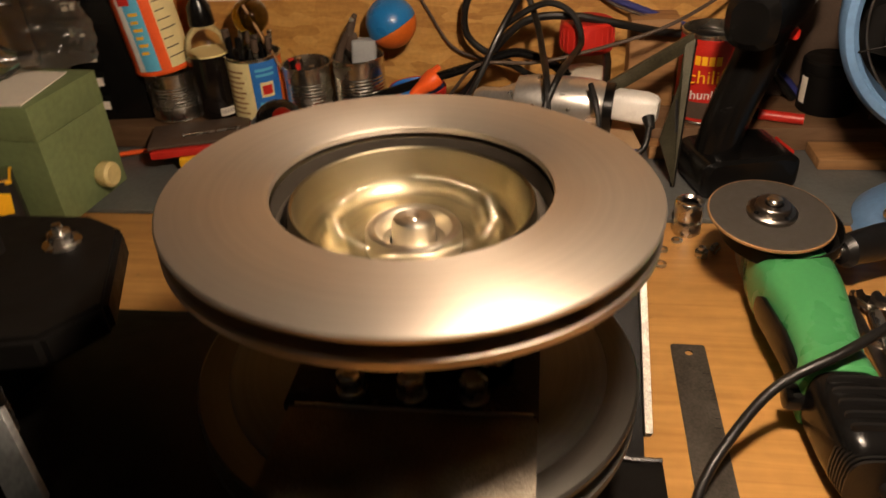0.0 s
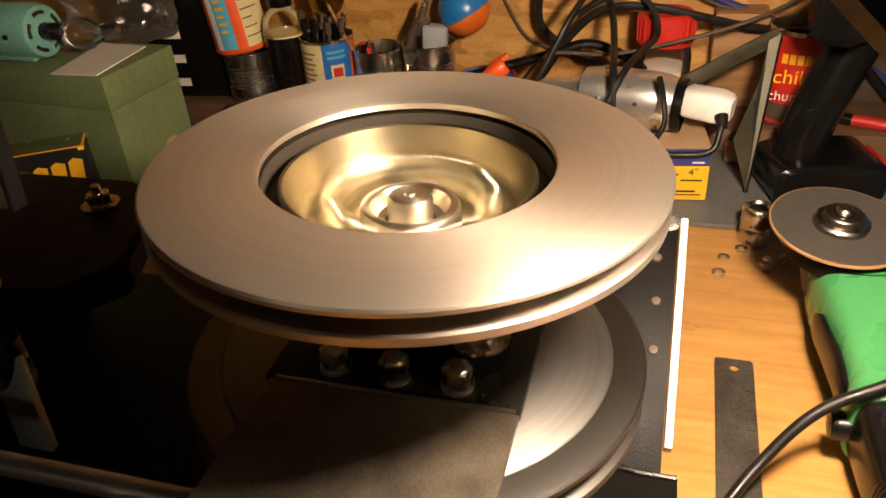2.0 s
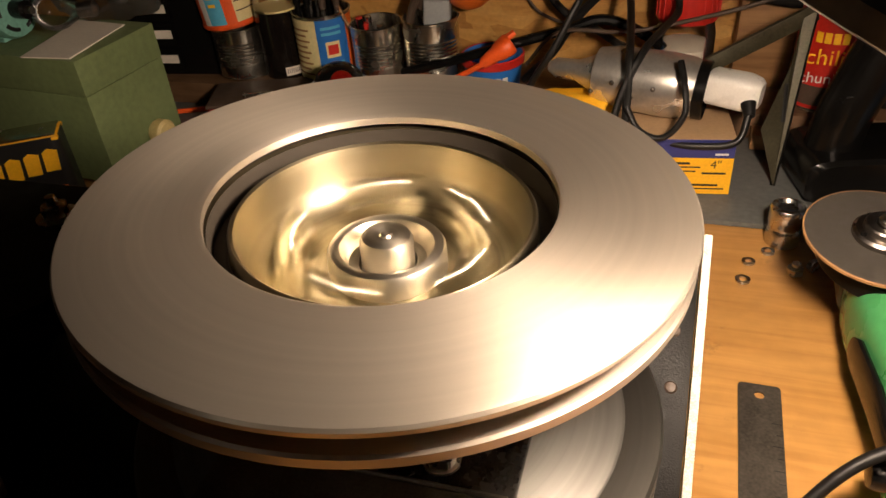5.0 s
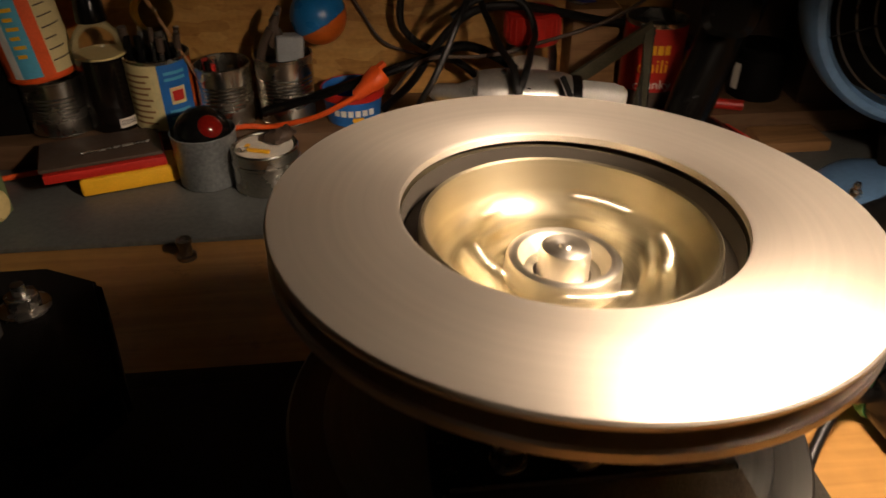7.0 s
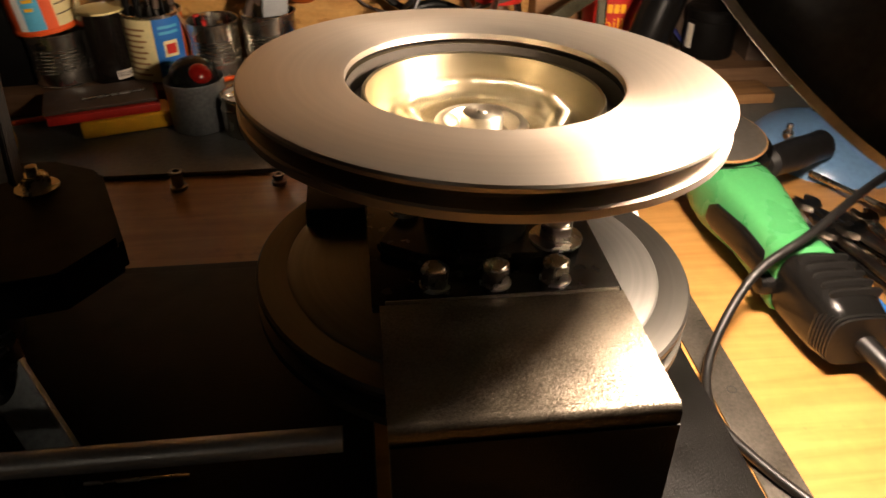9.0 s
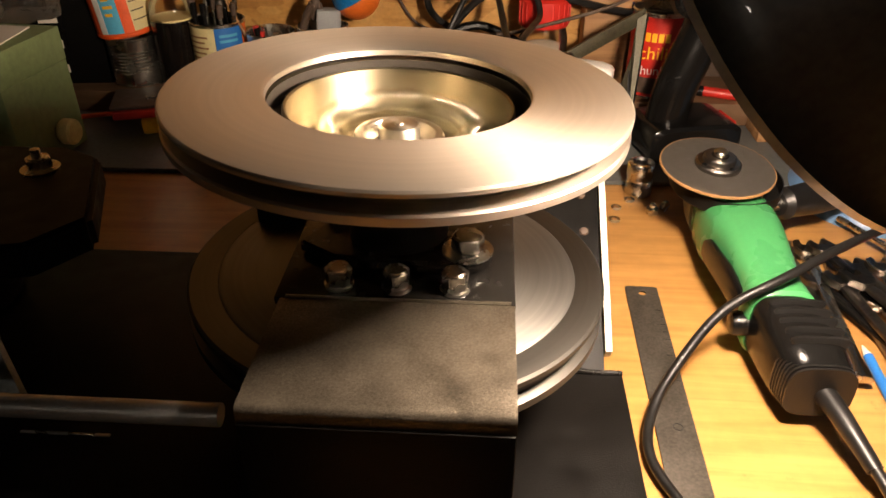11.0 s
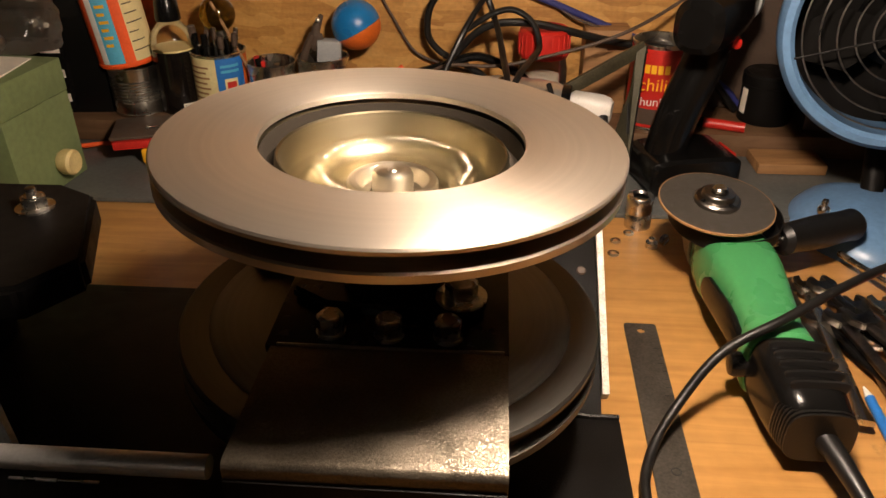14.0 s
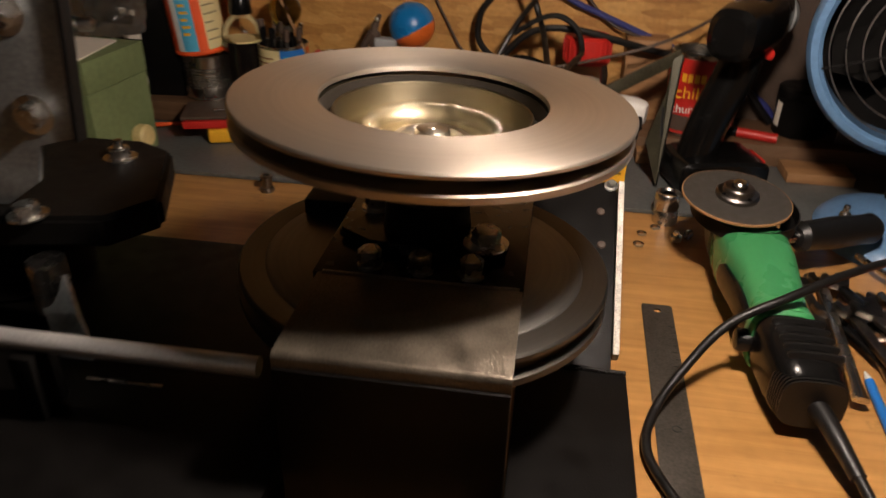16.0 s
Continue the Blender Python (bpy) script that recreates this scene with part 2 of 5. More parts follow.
M = {
    "bench": wood_material("bench_wood", (0.50, 0.265, 0.082), (0.375, 0.182, 0.048), 0.36, (2, 30, 8), 3.0, 0.45),
    "grey_paint": material("grey_paint", (0.10, 0.105, 0.10), 0.35, 0, 0.3, 18, 0.15),
    "osb": flakes_material("strand_board"),
    "room": material("room_plaster", (0.05, 0.04, 0.03), 0.9, 0, 0.3, 3, 0.1),
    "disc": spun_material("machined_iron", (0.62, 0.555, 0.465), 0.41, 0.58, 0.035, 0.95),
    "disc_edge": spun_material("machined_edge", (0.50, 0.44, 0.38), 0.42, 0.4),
    "hat": spun_material("hat_iron", (0.33, 0.285, 0.19), 0.36, 0.5, 0.2),
    "spindle": spun_material("turned_steel", (0.80, 0.74, 0.62), 0.33, 0.5),
    "bright_nut": material("bright_plated_steel", (0.86, 0.80, 0.62), 0.16, 1, 0.08, 40, 0),
    "pulley": spun_material("pulley_grey", (0.19, 0.185, 0.17), 0.5, 0.3, 0.08),
    "pulley_rim": spun_material("pulley_rim", (0.10, 0.095, 0.085), 0.45, 0.3, 0.08),
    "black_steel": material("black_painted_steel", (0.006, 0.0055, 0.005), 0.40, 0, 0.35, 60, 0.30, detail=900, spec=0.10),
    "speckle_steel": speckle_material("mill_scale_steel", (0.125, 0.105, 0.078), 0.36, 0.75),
    "white_edge": material("worn_white_paint", (0.66, 0.62, 0.54), 0.5, 0, 0.6, 110, 0.6),
    "zinc": material("zinc_plated", (0.62, 0.60, 0.56), 0.26, 1, 0.2, 60, 0.1),
    "galvanised": material("galvanised_plate", (0.34, 0.36, 0.36), 0.45, 0.7, 0.35, 30, 0.15),
    "steel_rod": material("grey_rod", (0.55, 0.54, 0.52), 0.40, 0.5, 0.15, 50, 0.1),
    "chrome": material("chrome", (0.78, 0.75, 0.70), 0.20, 1, 0.1, 30, 0),
    "polished": material("polished_alloy", (0.66, 0.63, 0.58), 0.30, 0.85, 0.15, 30, 0.03),
    "tin": material("tinplate", (0.60, 0.57, 0.50), 0.25, 1, 0.25, 30, 0.05),
    "dark_tin": material("dark_tin", (0.22, 0.20, 0.18), 0.32, 1, 0.3, 30, 0.1),
    "black_plastic": material("black_plastic", (0.005, 0.0047, 0.0044), 0.22, 0, 0.2, 60, 0.1, spec=0.25),
    "rubber": material("black_rubber", (0.008, 0.0075, 0.007), 0.38, 0, 0.2, 90, 0.15, spec=0.35),
    "green_plastic": material("green_plastic", (0.055, 0.255, 0.085), 0.28, 0, 0.12, 30, 0.08),
    "green_paint": material("green_paint", (0.155, 0.20, 0.085), 0.5, 0, 0.22, 14, 0.15),
    "teal_paint": material("teal_enamel", (0.16, 0.36, 0.29), 0.4, 0, 0.3, 30, 0.15),
    "abrasive": material("worn_abrasive", (0.042, 0.036, 0.028), 0.7, 0, 0.4, 130, 0.8, detail=1500),
    "ruler": material("dark_ruler_steel", (0.085, 0.075, 0.062), 0.45, 0.6, 0.4, 50, 0.15),
    "paper": material("paper", (0.72, 0.66, 0.56), 0.8, 0, 0.1, 30, 0.1),
    "cream": material("cream_knob", (0.62, 0.50, 0.22), 0.5, 0, 0.2, 60, 0.1),
    "blue_label": material("blue_print", (0.022, 0.15, 0.48), 0.4, 0, 0.15, 60, 0),
    "cream_label": material("cream_print", (0.72, 0.61, 0.31), 0.45, 0, 0.12, 60, 0),
    "yellow_print": material("yellow_print", (0.86, 0.45, 0.015), 0.45, 0, 0.12, 50, 0),
    "navy_print": material("navy_print", (0.03, 0.035, 0.16), 0.45, 0, 0.12, 50, 0),
    "red_print": material("red_print", (0.50, 0.02, 0.012), 0.42, 0, 0.18, 50, 0),
    "orange": material("orange_plastic", (0.82, 0.105, 0.014), 0.42, 0, 0.15, 50, 0.1),
    "ball_blue": material("ball_blue", (0.012, 0.15, 0.40), 0.3, 0, 0.15, 40, 0.05),
    "ball_orange": material("ball_orange", (0.62, 0.13, 0.016), 0.35, 0, 0.15, 40, 0.05),
    "sky_blue": material("sky_blue_print", (0.10, 0.42, 0.62), 0.4, 0, 0.1, 40, 0),
    "fan_blue": material("fan_blue_enamel", (0.12, 0.23, 0.40), 0.35, 0, 0.18, 20, 0.08),
    "dark_liquid": material("dark_glass", (0.008, 0.006, 0.005), 0.12, 0, 0.1, 20, 0),
    "clear": glass_material("clear_glass", (0.95, 0.93, 0.86)),
    "bag": film_material("clear_film", 0.20),
    "thin_glass": film_material("thin_glass", 0.02),
    "dark_red": material("dark_red_lens", (0.16, 0.006, 0.004), 0.12, 0, 0.2, 40, 0),
    "amber": glass_material("amber_plastic", (0.32, 0.25, 0.035), 0.08),
    "brown_wood": wood_material("brown_wood", (0.34, 0.18, 0.07), (0.22, 0.11, 0.04), 0.6, (3, 25, 25), 4.0),
    "card": material("cardboard", (0.36, 0.23, 0.12), 0.8, 0, 0.15, 40, 0.1),
    "olive": material("olive_steel", (0.060, 0.054, 0.032), 0.42, 0.4, 0.4, 45, 0.15),
    "dark_cloth": material("dark_brown", (0.07, 0.045, 0.03), 0.6, 0, 0.3, 60, 0.2),
    "lamp_black": material("lamp_black_enamel", (0.110, 0.098, 0.080), 0.36, 0, 0.45, 30, 0.14, coat=0.6, spec=1.0),
    "gloss_black": material("glossy_black_paint", (0.010, 0.009, 0.008), 0.24, 0, 0.3, 80, 0.08, detail=500, spec=0.3),
    "reflector": material("lamp_reflector", (0.07, 0.068, 0.064), 0.5, 1, 0.08, 60, 0.05),
    "white_plastic": material("white_plastic", (0.75, 0.73, 0.68), 0.3, 0, 0.08, 60, 0.03),
    "grey_plastic": material("grey_plastic", (0.30, 0.31, 0.31), 0.45, 0, 0.12, 60, 0.05),
    "matte_black": material("matte_black", (0.006, 0.0055, 0.005), 0.8, 0, 0.2, 60, 0.05, spec=0.05),
    # near-black tone that stands in for shade in the disc's gaps
    "groove": material("groove_shade", (0.035, 0.028, 0.020), 0.6, 0.3, 0.3, 90, 0.2),
    "black_print": material("black_print", (0.012, 0.012, 0.012), 0.4, 0, 0.1, 60, 0),
    "salt": material("white_grains", (0.75, 0.72, 0.66), 0.8, 0, 0.2, 200, 0.8),
    "dirty_wood": wood_material("dark_wood", (0.16, 0.09, 0.045), (0.10, 0.05, 0.02), 0.6, (3, 20, 20), 4.0),
}
glow = bpy.data.materials.new("bulb_glow")
glow.use_nodes = True
glow.node_tree.nodes["Principled BSDF"].inputs["Emission Color"].default_value = (*BULB_COLOUR, 1)
glow.node_tree.nodes["Principled BSDF"].inputs["Emission Strength"].default_value = BULB
M["glow"] = glow
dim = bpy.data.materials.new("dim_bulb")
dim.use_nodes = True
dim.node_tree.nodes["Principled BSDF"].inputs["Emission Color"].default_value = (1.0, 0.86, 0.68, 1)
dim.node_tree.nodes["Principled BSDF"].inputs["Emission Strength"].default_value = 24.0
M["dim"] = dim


# ---- shape helpers ----
def thing(name, label, category, x=0, y=0, z=0, rx=0, ry=0, rz=0, group=""):
    ob = new(name)
    ob.empty_display_size = 0.02
    ob.matrix_basis = pose(x, y, z, rx, ry, rz)
    return tagged(ob, label, category, group)


def part(name, bm, mat, parent=None, label="", smooth=35):
    """Links a bmesh as one mesh object, under a thing or part."""
    me = bpy.data.meshes.new(name)
    bmesh.ops.recalc_face_normals(bm, faces=bm.faces)
    bm.to_mesh(me)
    bm.free()
    me.materials.append(M[mat] if isinstance(mat, str) else mat)
    if smooth:
        me.polygons.foreach_set("use_smooth", [True] * len(me.polygons))
        me.set_sharp_from_angle(angle=radians(smooth))
    ob = new(name, me)
    if parent:
        ob.parent = parent
    return tagged(ob, label)


def share(ob, m, parent=None):
    """Another object on the same mesh."""
    o = new(ob.name.split(".")[0], ob.data)
    o.parent = parent or ob.parent
    o.matrix_basis = m
    if "label" in ob:
        o["label"] = ob["label"]
    return o


def lathe(profile, steps=64, closed=False, m=None):
    """Turns (r, z) pairs about z."""
    bm = bmesh.new()
    rings = []
    for r, z in profile:
        if r < 1e-6:
            rings.append([bm.verts.new((0, 0, z))])
        else:
            rings.append([bm.verts.new((r * math.cos(2 * math.pi * k / steps), r * math.sin(2 * math.pi * k / steps), z)) for k in range(steps)])
    pairs = list(zip(rings, rings[1:])) + ([(rings[-1], rings[0])] if closed else [])
    for a, b in pairs:
        for k in range(steps):
            n = (k + 1) % steps
            if len(a) == 1 and len(b) == 1:
                continue
            if len(a) == 1:
                bm.faces.new((a[0], b[k], b[n]))
            elif len(b) == 1:
                bm.faces.new((a[k], a[n], b[0]))
            else:
                bm.faces.new((a[k], a[n], b[n], b[k]))
    if m is not None:
        bmesh.ops.transform(bm, matrix=m, verts=bm.verts)
    return bm


def box(x0, x1, y0, y1, z0, z1, bevel=0.001, seg=2, m=None):
    bm = bmesh.new()
    bmesh.ops.create_cube(bm, size=1, matrix=Matrix.Translation(((x0 + x1) / 2, (y0 + y1) / 2, (z0 + z1) / 2)) @ Matrix.Diagonal((x1 - x0, y1 - y0, z1 - z0, 1)))
    if bevel:
        bmesh.ops.bevel(bm, geom=bm.edges[:], offset=bevel, segments=seg, affect="EDGES", profile=0.6)
    if m is not None:
        bmesh.ops.transform(bm, matrix=m, verts=bm.verts)
    return bm


def prism(points, z0, z1, bevel=0.0, m=None, seg=2):
    """A flat outline in xy with thickness."""
    bm = bmesh.new()
    lo = [bm.verts.new((x, y, z0)) for x, y in points]
    hi = [bm.verts.new((x, y, z1)) for x, y in points]
    bm.faces.new(lo[::-1])
    bm.faces.new(hi)
    for k in range(len(points)):
        n = (k + 1) % len(points)
        bm.faces.new((lo[k], lo[n], hi[n], hi[k]))
    if bevel:
        bmesh.ops.bevel(bm, geom=bm.edges[:], offset=bevel, segments=seg, affect="EDGES")
    if m is not None:
        bmesh.ops.transform(bm, matrix=m, verts=bm.verts)
    return bm


def ball(r, x=0, y=0, z=0, u=24, v=16, scale=(1, 1, 1)):
    bm = bmesh.new()
    bmesh.ops.create_uvsphere(bm, u_segments=u, v_segments=v, radius=r, matrix=Matrix.Translation((x, y, z)) @ Matrix.Diagonal((*scale, 1)))
    return bm


def smooth_path(points, per=8):
    """Catmull-Rom through points."""
    p = [Vector(q) for q in points]
    p = [2 * p[0] - p[1]] + p + [2 * p[-1] - p[-2]]
    out = []
    for i in range(1, len(p) - 2):
        for k in range(per):
            t = k / per
            a, b, c, d = p[i - 1], p[i], p[i + 1], p[i + 2]
            out.append(0.5 * ((2 * b) + (c - a) * t + (2 * a - 5 * b + 4 * c - d) * t * t + (3 * b - a - 3 * c + d) * t ** 3))
    return out + [p[-2]]


def tube(points, r, sides=10, curved=True, taper=None):
    """A round bar or cable along points."""
    path = smooth_path(points) if curved else [Vector(q) for q in points]
    bm = bmesh.new()
    rings = []
    up = None
    for i, q in enumerate(path):
        d = (path[min(i + 1, len(path) - 1)] - path[max(i - 1, 0)]).normalized()
        if up is None:
            up = d.orthogonal().normalized()
        up = (up - up.dot(d) * d).normalized()
        side = d.cross(up)
        s = r if taper is None else r + (taper - r) * i / (len(path) - 1)
        rings.append([bm.verts.new(q + s * (math.cos(2 * math.pi * k / sides) * up + math.sin(2 * math.pi * k / sides) * side)) for k in range(sides)])
    for a, b in zip(rings, rings[1:]):
        for k in range(sides):
            n = (k + 1) % sides
            bm.faces.new((a[k], a[n], b[n], b[k]))
    bm.faces.new(rings[0][::-1])
    bm.faces.new(rings[-1])
    return bm


def hexagon(r):
    return [(r * math.cos(math.pi / 3 * k), r * math.sin(math.pi / 3 * k)) for k in range(6)]


def bolt_head(r=0.0075, h=0.006, washer=0.010, m=None):
    """Hexagon head with a chamfered top, on a washer."""
    bm = prism(hexagon(r), 0.0015, 0.0015 + h, 0.0008)
    w = lathe([(0, 0), (washer, 0), (washer, 0.0013), (r * 0.6, 0.0016)], 24)
    me = bpy.data.meshes.new("washer_tmp")
    w.to_mesh(me)
    w.free()
    bm.from_mesh(me)
    bpy.data.meshes.remove(me)
    top = lathe([(r * 0.78, 0.0015 + h), (r * 0.7, 0.0018 + h + 0.0004), (0, 0.0018 + h + 0.0004)], 18)
    me = bpy.data.meshes.new("top_tmp")
    top.to_mesh(me)
    top.free()
    bm.from_mesh(me)
    bpy.data.meshes.remove(me)
    if m is not None:
        bmesh.ops.transform(bm, matrix=m, verts=bm.verts)
    return bm


def arc_patch(r, a0, a1, z0, z1, steps=14, thick=0.0004):
    """A curved label on a can, between two angles in degrees."""
    bm = bmesh.new()
    cols = []
    for k in range(steps + 1):
        a = radians(a0 + (a1 - a0) * k / steps)
        c, s = math.cos(a), math.sin(a)
        cols.append([bm.verts.new((q * c, q * s, z)) for q, z in ((r, z0), (r + thick, z0), (r + thick, z1), (r, z1))])
    for a, b in zip(cols, cols[1:]):
        for i in range(4):
            j = (i + 1) % 4
            bm.faces.new((a[i], b[i], b[j], a[j]))
    bm.faces.new(cols[0])
    bm.faces.new(cols[-1][::-1])
    return bm


def letters(name, text, size, mat, parent, m, label=""):
    """Raised print in the built-in font, as a mesh."""
    cu = bpy.data.curves.new(name, "FONT")
    cu.body, cu.size, cu.extrude, cu.align_x, cu.align_y = text, size, 0.0002, "CENTER", "CENTER"
    tmp = bpy.data.objects.new(name, cu)
    scene.collection.objects.link(tmp)
    me = bpy.data.meshes.new_from_object(tmp.evaluated_get(bpy.context.evaluated_depsgraph_get()))
    bpy.data.objects.remove(tmp)
    bpy.data.curves.remove(cu)
    me.materials.clear()
    me.materials.append(M[mat])
    ob = new(name, me)
    ob.parent = parent
    ob.matrix_basis = m
    return tagged(ob, label)


def bars(parent, mat, rows, m):
    """Plain bars for print that cannot be read: rows of (x0, x1, z, height) on a plane facing -y."""
    for x0, x1, z, h in rows:
        b = part("print_bar", box(x0, x1, -0.0003, 0.0003, z - h / 2, z + h / 2, 0), mat, parent, smooth=0)
        b.matrix_basis = m


# ---- the bench and the room ----
WALL = 1.0
LEDGE_Y, LEDGE_Z = 0.885, 0.036
STRIP = 0.006
bench = part("workbench_top", box(-1.3, 1.3, -0.7, WALL, -0.04, 0, 0.002), "bench")
tagged(bench, "orange-brown wooden workbench top with fine scratches", "workbench", kind="structure")
strip = part("bench_back_strip", box(-1.3, 1.3, 0.715, WALL - 0.002, 0.0005, STRIP, 0.001), "grey_paint")
tagged(strip, "grey-painted board along the back of the workbench", "board", kind="structure")
ledge = part("back_ledge", box(-1.3, 1.3, LEDGE_Y, WALL - 0.002, STRIP + 0.0005, LEDGE_Z, 0.002), "dirty_wood")
tagged(ledge, "dark timber ledge along the wall behind the bench", "ledge", kind="structure")
wall = part("wall_north", box(-1.8, 1.8, WALL, WALL + 0.03, -0.9, 1.7, 0), "osb", smooth=0)
tagged(wall, "wall of raw strand board with reddish-brown flakes", "wall", kind="structure")
for nm, d in (("wall_south", (-1.8, 1.8, -2.05, -2.0, -0.9, 1.7)), ("wall_west", (-1.85, -1.8, -2.0, WALL, -0.9, 1.7)), ("wall_east", (1.8, 1.85, -2.0, WALL, -0.9, 1.7)),
              ("floor", (-1.8, 1.8, -2.0, WALL, -0.95, -0.9)), ("ceiling", (-1.8, 1.8, -2.0, WALL, 1.7, 1.75))):
    tagged(part(nm, box(*d, 0), "room", smooth=0), "plain dark " + nm.split("_")[0] + " of the workshop", nm.split("_")[0], kind="structure")

# ---- the spinning brake disc with its shaft and pulley ----
AX, AY, AZ = -0.0665, 0.334, 0.2496
LEAN_X, LEAN_Y = -1.0, 2.0


def build_flywheel():
    f = thing("brake_disc", "spinning vented steel brake disc on a shaft with a grey pulley", "brake disc", AX, AY, AZ)
    part("upper_friction_ring", lathe([(0.0735, -0.0043), (0.1250, -0.0043), (0.1266, -0.0036), (0.1267, -0.0016), (0.1258, -0.0004), (0.1240, 0), (0.0745, 0), (0.0726, -0.0012), (0.0722, -0.0043)], 128, True), "disc", f, "bright turned friction face")
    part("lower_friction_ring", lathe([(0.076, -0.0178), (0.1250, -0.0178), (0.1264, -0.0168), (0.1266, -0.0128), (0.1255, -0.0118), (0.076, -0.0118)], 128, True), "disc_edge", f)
    # vanes coloured dark for the shade between the two rings
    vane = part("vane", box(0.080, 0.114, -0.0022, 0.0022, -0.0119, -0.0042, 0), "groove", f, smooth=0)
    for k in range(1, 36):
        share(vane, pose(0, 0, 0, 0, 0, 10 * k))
    part("hat", lathe([(0.0722, -0.0075), (0.0718, -0.019), (0.0668, -0.0195), (0.0648, -0.0185), (0.0642, -0.0105), (0.0632, -0.0092), (0.0620, -0.0100), (0.0612, -0.0135), (0.0598, -0.024), (0.0570, -0.0315), (0.0520, -0.0355), (0.0440, -0.0370), (0.026, -0.0375),
                       (0.026, -0.046), (0.058, -0.046), (0.066, -0.040), (0.069, -0.0225), (0.076, -0.0205), (0.076, -0.0075)], 96, True), "hat", f, "golden-brown inside of the hat")
    # thin added liner that darkens the groove like shade
    part("groove_shade_liner", lathe([(0.0718, -0.0071), (0.0713, -0.0183), (0.0664, -0.0188), (0.0652, -0.0180), (0.0652, -0.0186), (0.0664, -0.01935), (0.0717, -0.0189)], 96, True), "groove", f, "dark liner put in as the shade of the groove round the hat")
    part("hub_ring", lathe([(0.0262, -0.038), (0.0258, -0.0285), (0.0248, -0.0268), (0.0228, -0.0262), (0.0205, -0.0268), (0.0185, -0.0300), (0.0170, -0.0340), (0.013, -0.035), (0.013, -0.046), (0.0262, -0.046)], 64, True), "spindle", f)
    part("spindle", lathe([(0, -0.0208), (0.0022, -0.0208), (0.0030, -0.0216), (0.0085, -0.0210), (0.0105, -0.0218), (0.0116, -0.0240), (0.0118, -0.036), (0.0125, -0.06), (0.0125, -0.16), (0, -0.16)], 48), "spindle", f, "bright turned shaft end")
    nut = part("lug_nut", prism(hexagon(0.0095), -0.0370, -0.0245, 0.0022), "bright_nut", f)
    stud = part("wheel_stud", lathe([(0, -0.0150), (0.0024, -0.0153), (0.0045, -0.0164), (0.0058, -0.0182), (0.0062, -0.0205), (0.0062, -0.0260), (0, -0.0260)], 24), "bright_nut", f, "bright rounded stud end")
    for k in range(5):
        a = 2 * math.pi * k / 5
        m = pose(0.0425 * math.cos(a), 0.0425 * math.sin(a), 0, 0, 0, 30 * k)
        if k == 0:
            nut.matrix_basis, stud.matrix_basis = m, m
        else:
            share(nut, m)
            share(stud, m)
    zp = -0.114
    p = part("pulley", lathe([(0.0125, zp - 0.002), (0.03, zp - 0.001), (0.107, zp - 0.001), (0.110, zp), (0.1255, zp), (0.127, zp - 0.0015), (0.127, zp - 0.0045), (0.116, zp - 0.009), (0.116, zp - 0.013), (0.127, zp - 0.0165), (0.127, zp - 0.0215),
                              (0.125, zp - 0.0230), (0.108, zp - 0.0230), (0.0125, zp - 0.0220)], 128, True), "pulley_rim", f, "grey grooved belt pulley")
    part("pulley_web", lathe([(0.0126, zp + 0.001), (0.1075, zp + 0.0010), (0.1090, zp + 0.0002), (0.1095, zp - 0.0006), (0.0126, zp - 0.0008)], 96, True), "pulley", p)
    part("belt", lathe([(0.1165, zp - 0.0092), (0.1215, zp - 0.0072), (0.1215, zp - 0.0148), (0.1165, zp - 0.0128)], 96, True), "rubber", p, "black rubber belt lying in the groove")
    return f


flywheel = build_flywheel()


